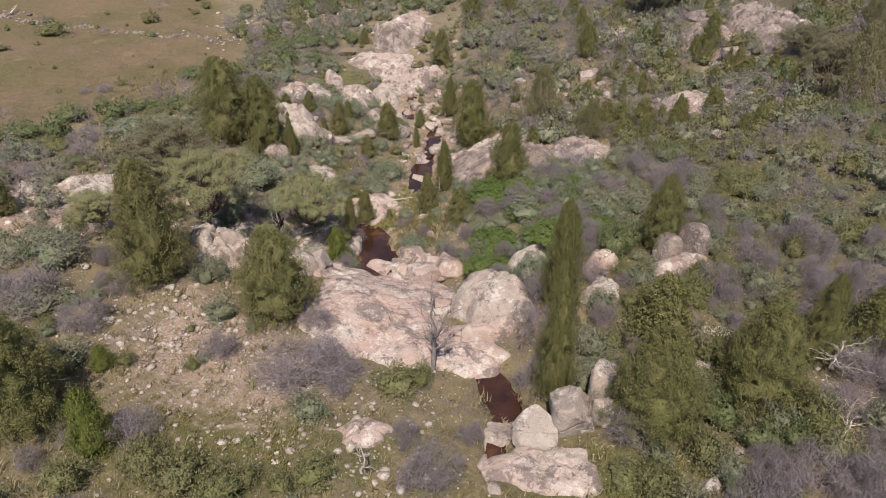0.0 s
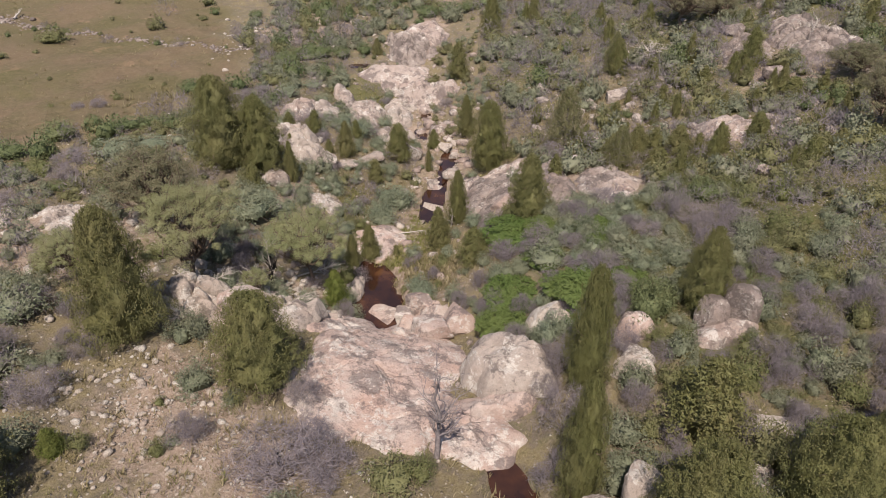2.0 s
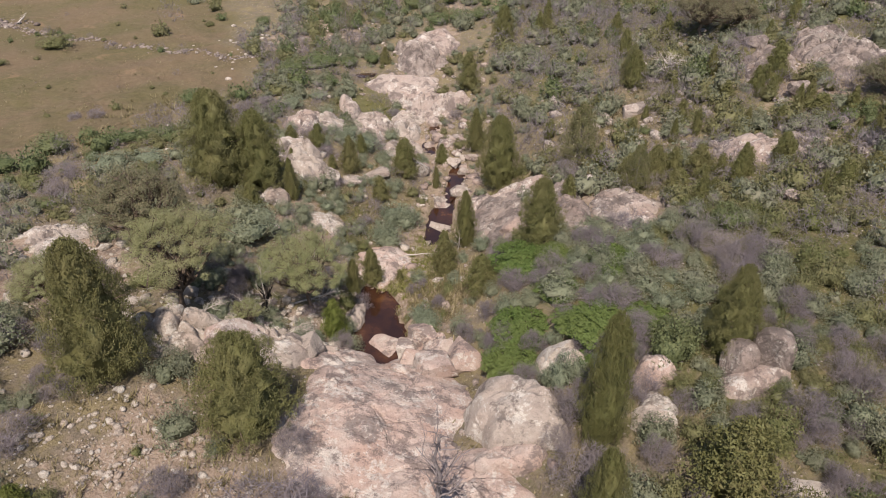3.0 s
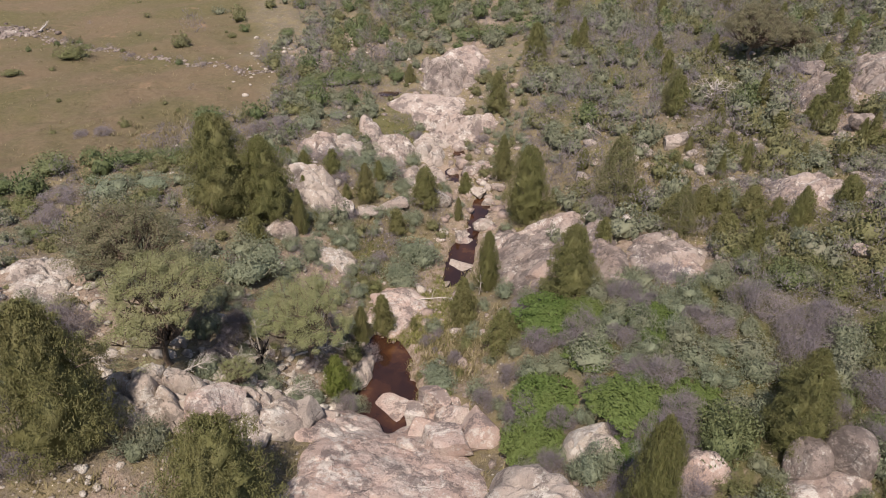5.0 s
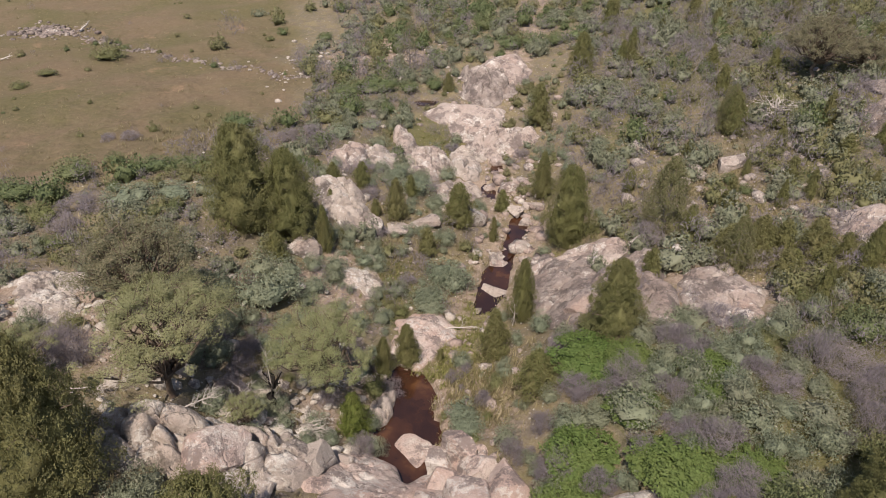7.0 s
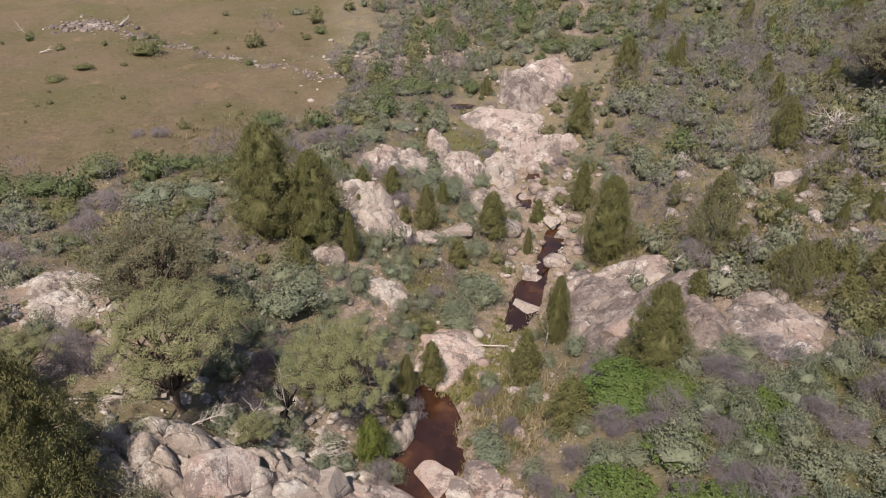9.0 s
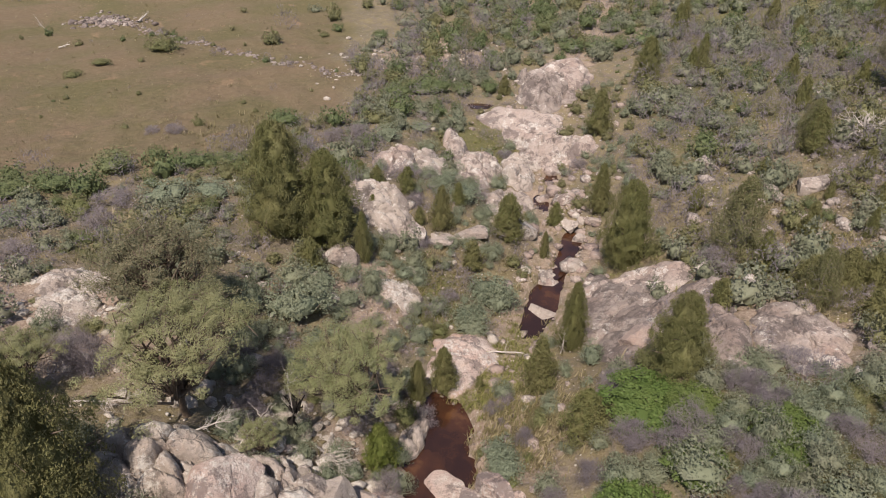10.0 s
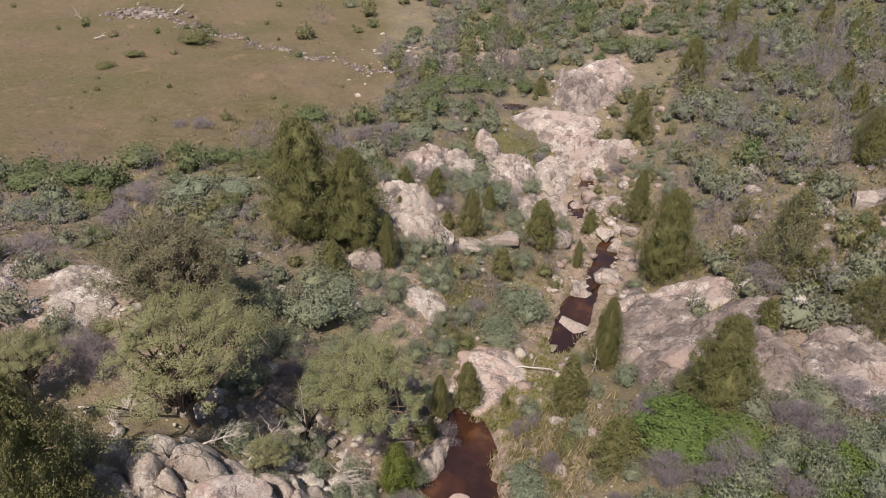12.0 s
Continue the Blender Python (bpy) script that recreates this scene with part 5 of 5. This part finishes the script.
scatter(900, (-32, -4), (11, 38), near_left, (("bare", 0.42), ("grey", 0.38), ("olive", 0.20)), (1.0, 2.4), seed=4)
scatter(1700, (-13, 7), (32, 80), creek_side, (("bare", 0.34), ("silver", 0.46), ("olive", 0.2)), (0.4, 1.5), 0.2, seed=5)
scatter(2600, (-40, 55), (84, 128), far_side, (("bare", 0.36), ("grey", 0.32), ("olive", 0.14), ("deep", 0.18)), (1.4, 3.2), seed=6)
scatter(160, (-66, -20), (76, 100), lambda x, y: 1.0 if abs(y - np.interp(x, [g[0] for g in GULLY], [g[1] for g in GULLY])) < 1.6 else 0.0, (("bare", 0.6), ("deep", 0.2), ("olive", 0.2)), (0.5, 1.6), seed=8)
scatter(90, (-95, -22), (48, 115), lambda x, y: 1.0 if paddock(x, y) > 3 else 0.0, (("bare", 0.55), ("olive", 0.3), ("deep", 0.15)), (0.35, 1.4), seed=7)


def place_matrix(x, y, tall, wide, turn):
    return pose(x, y, ground_at(x, y) - 0.05, 0, 0, turn) @ Matrix.Diagonal((wide, wide * (0.9 + 0.2 * (turn / 360)), tall, 1))


def joined(name, label, arrays, places, mat):
    """All the far shrubs of a kind in one mesh."""
    verts, faces, base = [], [], 0
    for k, row in enumerate(places):
        v, f = arrays[k % len(arrays)]
        m = np.array(place_matrix(*row))
        verts.append(v @ m[:3, :3].T + m[:3, 3])
        faces.append(f + base)
        base += len(v)
    ob = new(name, mesh_from(name, np.concatenate(verts), np.concatenate(faces), mat))
    return tagged(ob, label, "shrubs", kind="stuff")


NEAREST = {"grey": 180, "bare": 200, "olive": 150, "deep": 50, "silver": 220}
for kind, sources, mat, label in (("grey", GREYS, GREY_LEAF, "grey-green leafy shrubs covering the dry slopes"),
                                  ("silver", SILVERS, SILVER_LEAF, "silvery grey-green shrubs along the creek"),
                                  ("olive", OLIVES, OLIVE_LEAF, "olive-green leafy shrubs covering the dry slopes"),
                                  ("deep", DEEPS, DEEP_LEAF, "dark green shrubs covering the far slopes"),
                                  ("bare", BARES, TWIGS, "leafless purple-grey shrubs covering the slopes")):
    rows = sorted(PLACES[kind], key=lambda r: (r[0] + 1) ** 2 + (r[1] - 18) ** 2)
    for k, row in enumerate(rows[:NEAREST[kind]]):
        copy_thing(sources[k % len(sources)], place_matrix(*row))
    if kind == "bare":
        far = [bare_arrays(300 + j, 1, 11, 22, 2.8) for j in range(4)]
        far = [join(a, b) for a, b in far]
    else:
        far = [shrub_arrays(300 + j, 15, 28, 0.055, 0.75, 0.9)[0] for j in range(5)]
    if rows[NEAREST[kind]:]:
        joined("far_" + kind + "_shrubs", label, far, rows[NEAREST[kind]:], mat)

# low growth that fills the gaps between the bushes
for kind, mat, label, seed in (("grey", GREY_LEAF, "low grey-green undergrowth between the shrubs", 51), ("olive", OLIVE_LEAF, "low olive undergrowth between the shrubs", 52), ("bare", TWIGS, "low dry twiggy undergrowth between the shrubs", 53)):
    rng = random.Random(seed)
    rows = []
    for k in range(1050):
        x, y = rng.uniform(-40, 42), rng.uniform(12, 92)
        chance = max(right_side(x, y), left_belt(x, y), near_left(x, y) if y < 38 and x < -4 else 0, 0.3 * creek_side(x, y))
        if rng.random() < chance and is_free(x, y, -0.1):
            wide = rng.uniform(0.4, 0.95)
            rows.append((x, y, wide * rng.uniform(0.6, 1.2), wide, rng.uniform(0, 360)))
    if kind == "bare":
        small = [bare_arrays(400 + j, 3, 6, 16, 2.6)[1] for j in range(3)]
    else:
        small = [shrub_arrays(400 + j, 8, 22, 0.1)[0] for j in range(3)]
    joined("low_" + kind + "_growth", label, small, rows, mat)


# ---- dead wood ----
def place_tree(source, x, y, tall, wide, turn=0.0, lean=(0, 0), base=None):
    return stand(source, x, y, tall, wide, turn, 0.03, lean, base)


CREEK_DEAD = kinds([make_dead_tree(130, "dead_tree", "leafless grey tree with fine twigs standing in the slab crack", GREY_WOOD, 14, 3, 0.34, 0.026, (0.05, 0.05), 0.85)])[0]
place_tree(CREEK_DEAD, -0.45, 22.5, 4.6, 4.6, 20)
HILL_DEAD = kinds([make_dead_tree(131, "dead_tree", "broad dead tree of bleached bare boughs on the hillside", PALE_WOOD, 16, 3, 0.9, 0.03, (0.0, 0.0), 0.55)])[0]
place_tree(HILL_DEAD, 16.9, 66.0, 3.6, 6.0, 0)
place_tree(HILL_DEAD, 30.5, 66.0, 3.4, 4.6, 140)
place_tree(HILL_DEAD, 15.6, 20.2, 2.4, 3.4, 60)
WHITE_SNAG = kinds([make_dead_tree(132, "dead_stump", "small bleached dead sapling beside the pool", PALE_WOOD, 8, 2, 0.5, 0.03, (0.0, 0.0), 0.9)])[0]
place_tree(WHITE_SNAG, -0.3, 44.2, 1.7, 1.5, 0)
place_tree(WHITE_SNAG, -64.6, 86.3, 2.4, 1.5, 0, (0, -35))
place_tree(WHITE_SNAG, -2.9, 16.0, 1.9, 1.9, 40)
BURNT_SNAG = kinds([make_dead_tree(133, "burnt_stump", "charred black broken tree trunk under the wattles", BURNT, 5, 2, 0.35, 0.09, (0.06, 0.0), 0.75)])[0]
place_tree(BURNT_SNAG, -9.8, 34.7, 2.8, 2.0, 0)
BLEACHED = kinds([make_dead_tree(134, "dead_tree", "bleached bare branches rising above a burnt trunk", PALE_WOOD, 8, 3, 0.35, 0.02, (0.0, 0.0), 0.8)])[0]
place_tree(BLEACHED, -9.75, 34.75, 4.0, 2.2, 0)
place_tree(BLEACHED, -16.6, 37.6, 5.6, 3.0, 0)
IVY_SNAG = kinds([make_cypress(140, 0.9, GUM_LEAF, 0.7, "dark_column_tree", "narrow dark tree on a bare black trunk", 60)])[0]
place_tree(IVY_SNAG, -13.5, 82.1, 5.0, 2.3, 0)


def fallen(x, y, length, thick, turn, label, seed, boughs=9):
    """A fallen dead trunk with its broken crown lying on the ground."""
    rng = np.random.default_rng(seed)
    z = ground_at(x, y)
    log = thing("fallen_tree", label, "log")
    log.matrix_world = pose(x, y, z, 0, 0, turn)
    line = bent(rng, (0, 0, thick), (length, 0, thick * 1.3 + 0.25), 7, 0.02)
    part("trunk", mesh_from("fallen_trunk", *limb(line, np.linspace(thick, thick * 0.4, 7), 8), PALE_WOOD, True), log)
    bits = []
    for k in range(boughs):
        p = line[rng.integers(3, 7)]
        a = rng.uniform(-1.2, 1.2)
        end = p + np.array((math.cos(a), math.sin(a) * 1.2, rng.uniform(-0.05, 0.35))) * length * rng.uniform(0.25, 0.5)
        end[2] = max(end[2], 0.06)
        bough = bent(rng, p, end, 5, 0.08)
        bits.append(limb(bough, np.linspace(thick * 0.4, thick * 0.1, 5), 4))
        for j in range(5):
            q = bough[rng.integers(1, 5)]
            bits.append(limb([q, q + unit(rng.normal(size=3) * (1, 1, 0.4) + (0.5, 0, 0.2)) * length * 0.16], [thick * 0.14, thick * 0.05], 3))
    part("branchwork", mesh_from("fallen_boughs", *join(*bits), PALE_WOOD, True), log)
    return log


fallen(6.0, 50.6, 4.2, 0.14, 52, "fallen bleached dead tree lying across the slab", 1, 12)
fallen(7.2, 51.2, 3.0, 0.06, -12, "brittle grey dead branches heaped on the slab", 2, 14)
fallen(-17.0, 32.2, 2.0, 0.035, 8, "heap of bleached dead branches beside the cypress", 3, 16)
fallen(-8.7, 35.6, 1.8, 0.06, -60, "heap of bleached dead branches under the wattle", 4, 14)
fallen(-9.0, 36.9, 1.9, 0.06, 20, "grey dead branches under the wattle", 5, 12)
fallen(-10.8, 32.2, 1.6, 0.05, 80, "grey dead branches tangled behind the boulders", 10, 16)
fallen(-7.6, 33.8, 1.5, 0.05, 130, "grey dead branches tangled behind the boulders", 11, 16)
fallen(-10.4, 35.2, 1.6, 0.04, 200, "grey dead branches under the wattle", 13, 16)
fallen(-8.9, 34.6, 1.5, 0.04, -35, "heap of bleached dead branches under the wattle", 14, 18)
fallen(-12.6, 32.0, 1.4, 0.05, 30, "grey dead branches tangled behind the boulders", 12, 14)
fallen(13.6, 15.4, 2.8, 0.07, 60, "grey dead branches spread on the stony slope", 6, 16)
fallen(-57.5, 93.5, 2.4, 0.16, 100, "bleached log lying in the paddock", 7, 3)
fallen(-4.2, 43.9, 2.0, 0.05, 4, "thin bleached branch lying over the rocks", 8, 3)
fallen(-57.8, 80.0, 1.2, 0.10, 30, "short bleached log lying in the paddock", 9, 2)


# ---- loose stones ----
def stone_array(seed, level=1):
    bm = bmesh.new()
    bmesh.ops.create_icosphere(bm, subdivisions=level, radius=1.0)
    off = Vector((seed * 3.1, seed * 1.7, 0))
    for v in bm.verts:
        c = v.co
        v.co = c / (abs(c.x) ** 4 + abs(c.y) ** 4 + abs(c.z) ** 4) ** 0.25 * (1 + 0.3 * noise.noise(c * 1.2 + off))
    verts = np.array([v.co[:] for v in bm.verts])
    faces = np.array([[v.index for v in f.verts] for f in bm.faces])
    bm.free()
    return verts, faces


STONES = [stone_array(k) for k in range(6)]
STONES_FINE = [stone_array(k, 2) for k in range(6)]


def stone_places(seed, count, where, size, test=None):
    rng = random.Random(seed)
    out = []
    for k in range(count):
        x, y = where(rng)
        if test and rng.random() > test(x, y):
            continue
        out.append((x, y, size[0] + (size[1] - size[0]) * rng.random() ** 4, rng.uniform(0, 360), rng.uniform(0.35, 0.8)))
    return out


def stone_field(name, label, places, mat):
    verts, faces, base = [], [], 0
    for k, (x, y, r, turn, flat) in enumerate(places):
        v, f = STONES[k % 6]
        m = np.array(pose(x, y, ground_at(x, y) + r * flat * 0.25, 8 * math.sin(k), 8 * math.cos(k), turn) @ Matrix.Diagonal((r, r * 0.75, r * flat, 1)))
        verts.append(v @ m[:3, :3].T + m[:3, 3])
        faces.append(f + base)
        base += len(v)
    ob = new(name, mesh_from(name, np.concatenate(verts), np.concatenate(faces), mat, True))
    return tagged(ob, label, "stones", kind="stuff")


def around(px, py, rx, ry):
    return lambda rng: (rng.gauss(px, rx), rng.gauss(py, ry))


def along(points, spread):
    def pick(rng):
        k = rng.randrange(len(points) - 1)
        f = rng.random()
        return (points[k][0] * (1 - f) + points[k + 1][0] * f + rng.gauss(0, spread), points[k][1] * (1 - f) + points[k + 1][1] * f + rng.gauss(0, spread))
    return pick


def near_creek(rng):
    y = rng.uniform(24, 82)
    return float(knots(CREEK, 1, y)) + rng.gauss(0, 3.4), y


stone_field("bank_stones", "pale stones scattered on the gritty bank", stone_places(1, 1100, around(-8.0, 20.4, 4.2, 2.9), (0.022, 0.13)) + stone_places(2, 620, around(-12.3, 24.0, 2.2, 1.6), (0.03, 0.2))
            + stone_places(8, 120, around(-4.0, 17.5, 3.0, 1.5), (0.05, 0.26)), ROCK_PALE)
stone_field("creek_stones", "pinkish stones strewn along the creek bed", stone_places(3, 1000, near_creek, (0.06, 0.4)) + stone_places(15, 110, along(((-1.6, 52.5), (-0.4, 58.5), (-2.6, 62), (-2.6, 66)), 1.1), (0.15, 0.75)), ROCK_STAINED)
stone_field("hill_stones", "grey stones scattered over the hillside", stone_places(4, 260, lambda r: (r.uniform(5, 40), r.uniform(40, 80)), (0.12, 0.6)) + stone_places(9, 260, around(13, 55.5, 3.5, 5), (0.1, 0.5)) + stone_places(31, 90, around(22, 51, 4, 2), (0.1, 0.5))
            + stone_places(10, 80, around(28, 62, 5, 7), (0.2, 0.8)) + stone_places(11, 120, around(14, 15, 2.5, 3.5), (0.08, 0.35)), ROCK_GREY)
stone_field("slope_stones", "pale stones on the far slope and below the shrubs", stone_places(5, 320, around(-18, 86, 5, 6), (0.1, 0.38)) + stone_places(6, 300, around(-22.5, 37.5, 5, 3), (0.08, 0.42)) + stone_places(12, 240, around(-11, 50, 5, 7), (0.08, 0.4)) + stone_places(14, 260, around(-9.5, 34.0, 2.6, 2.2), (0.08, 0.45)), ROCK_PALE)
stone_field("gully_stones", "broken rocks lining a dry gully across the paddock", stone_places(7, 620, along(GULLY, 0.5), (0.08, 0.32)) + stone_places(13, 300, around(-61, 92.5, 2.2, 1.6), (0.15, 0.5)), ROCK_DARK)


# ---- grass ----
def tuft_array(seed, blades, tall, wide):
    rng = np.random.default_rng(seed)
    a = rng.uniform(0, math.tau, blades)
    root = rng.normal(size=(blades, 2)) * wide * 0.35
    way = unit(np.stack([np.cos(a) * 0.55, np.sin(a) * 0.55, rng.uniform(0.6, 1.4, blades)], -1))
    side = np.stack([-np.sin(a), np.cos(a), np.zeros(blades)], -1) * 0.014
    p = np.concatenate([root, np.zeros((blades, 1))], 1)
    length = tall * rng.uniform(0.6, 1.2, (blades, 1))
    droop = np.array((0, 0, 0.15)) * length
    quad = np.stack([p - side, p + side, p + way * length * 0.6 + side * 0.8, p + way * length - droop], 1)
    return quad.reshape(-1, 3), np.arange(4 * blades).reshape(blades, 4)


def grass(name, label, places, mat, blades=12, tall=0.3, wide=0.3):
    tufts = [tuft_array(k, blades, tall, wide) for k in range(8)]
    verts, faces, base = [], [], 0
    for k, (x, y, s, turn, flat) in enumerate(places):
        v, f = tufts[k % 8]
        m = np.array(pose(x, y, ground_at(x, y) - 0.02, 0, 0, turn) @ Matrix.Diagonal((s, s, s, 1)))
        verts.append(v @ m[:3, :3].T + m[:3, 3])
        faces.append(f + base)
        base += len(v)
    ob = new(name, mesh_from(name, np.concatenate(verts), np.concatenate(faces), mat))
    return tagged(ob, label, "grass", kind="stuff")


def dry_ground(x, y):
    return 1.0 if is_free(x, y, 0.05) else 0.0


grass("dry_grass", "dry straw-coloured grass tufts on the bank", stone_places(20, 4200, lambda r: (r.uniform(-16, 14), r.uniform(11, 32)), (0.7, 1.7), dry_ground)
      + stone_places(21, 2600, lambda r: (r.uniform(-30, 30), r.uniform(30, 66)), (0.8, 2.0), dry_ground) + stone_places(16, 800, around(-1.0, 38.6, 1.2, 1.3), (0.9, 1.8)) + stone_places(17, 300, around(-9.3, 48.2, 1.6, 1.2), (0.6, 1.3)) + stone_places(18, 900, around(12.8, 56.5, 2.6, 4.5), (0.8, 1.7)) + stone_places(19, 500, around(22.5, 50, 3.5, 1.4), (0.8, 1.6)) + stone_places(30, 500, around(-7.0, 51.0, 2.5, 2.5), (0.7, 1.5)), GRASS_BLADE, 10)
grass("green_grass", "fresh green grass beside the pools", stone_places(22, 640, around(-3.2, 40.9, 1.0, 1.0), (0.6, 1.4)) + stone_places(23, 300, around(-7.4, 46.4, 0.9, 1.6), (0.5, 1.0))
      + stone_places(24, 420, around(-2.6, 44.6, 0.9, 1.6), (0.6, 1.25)) + stone_places(25, 500, around(-8, 17, 4.0, 2.0), (0.5, 1.1)) + stone_places(26, 260, around(6.5, 15.5, 2.0, 1.2), (0.6, 1.2))
      + stone_places(27, 240, around(-7.5, 66, 1.5, 3), (0.6, 1.2)) + stone_places(28, 500, around(10, 54, 4, 4), (0.6, 1.2)), GREEN_BLADE, 14)
grass("paddock_grass", "short dry grass tussocks in the paddock", stone_places(29, 2200, lambda r: (r.uniform(-75, -18), r.uniform(46, 105)), (0.5, 1.3), lambda x, y: 1.0 if paddock(x, y) > 0 else 0.0), GRASS_BLADE, 8)

# the patterns that only served to be copied
for source in STORE:
    for ob in (*source.children_recursive, source):
        bpy.data.objects.remove(ob)
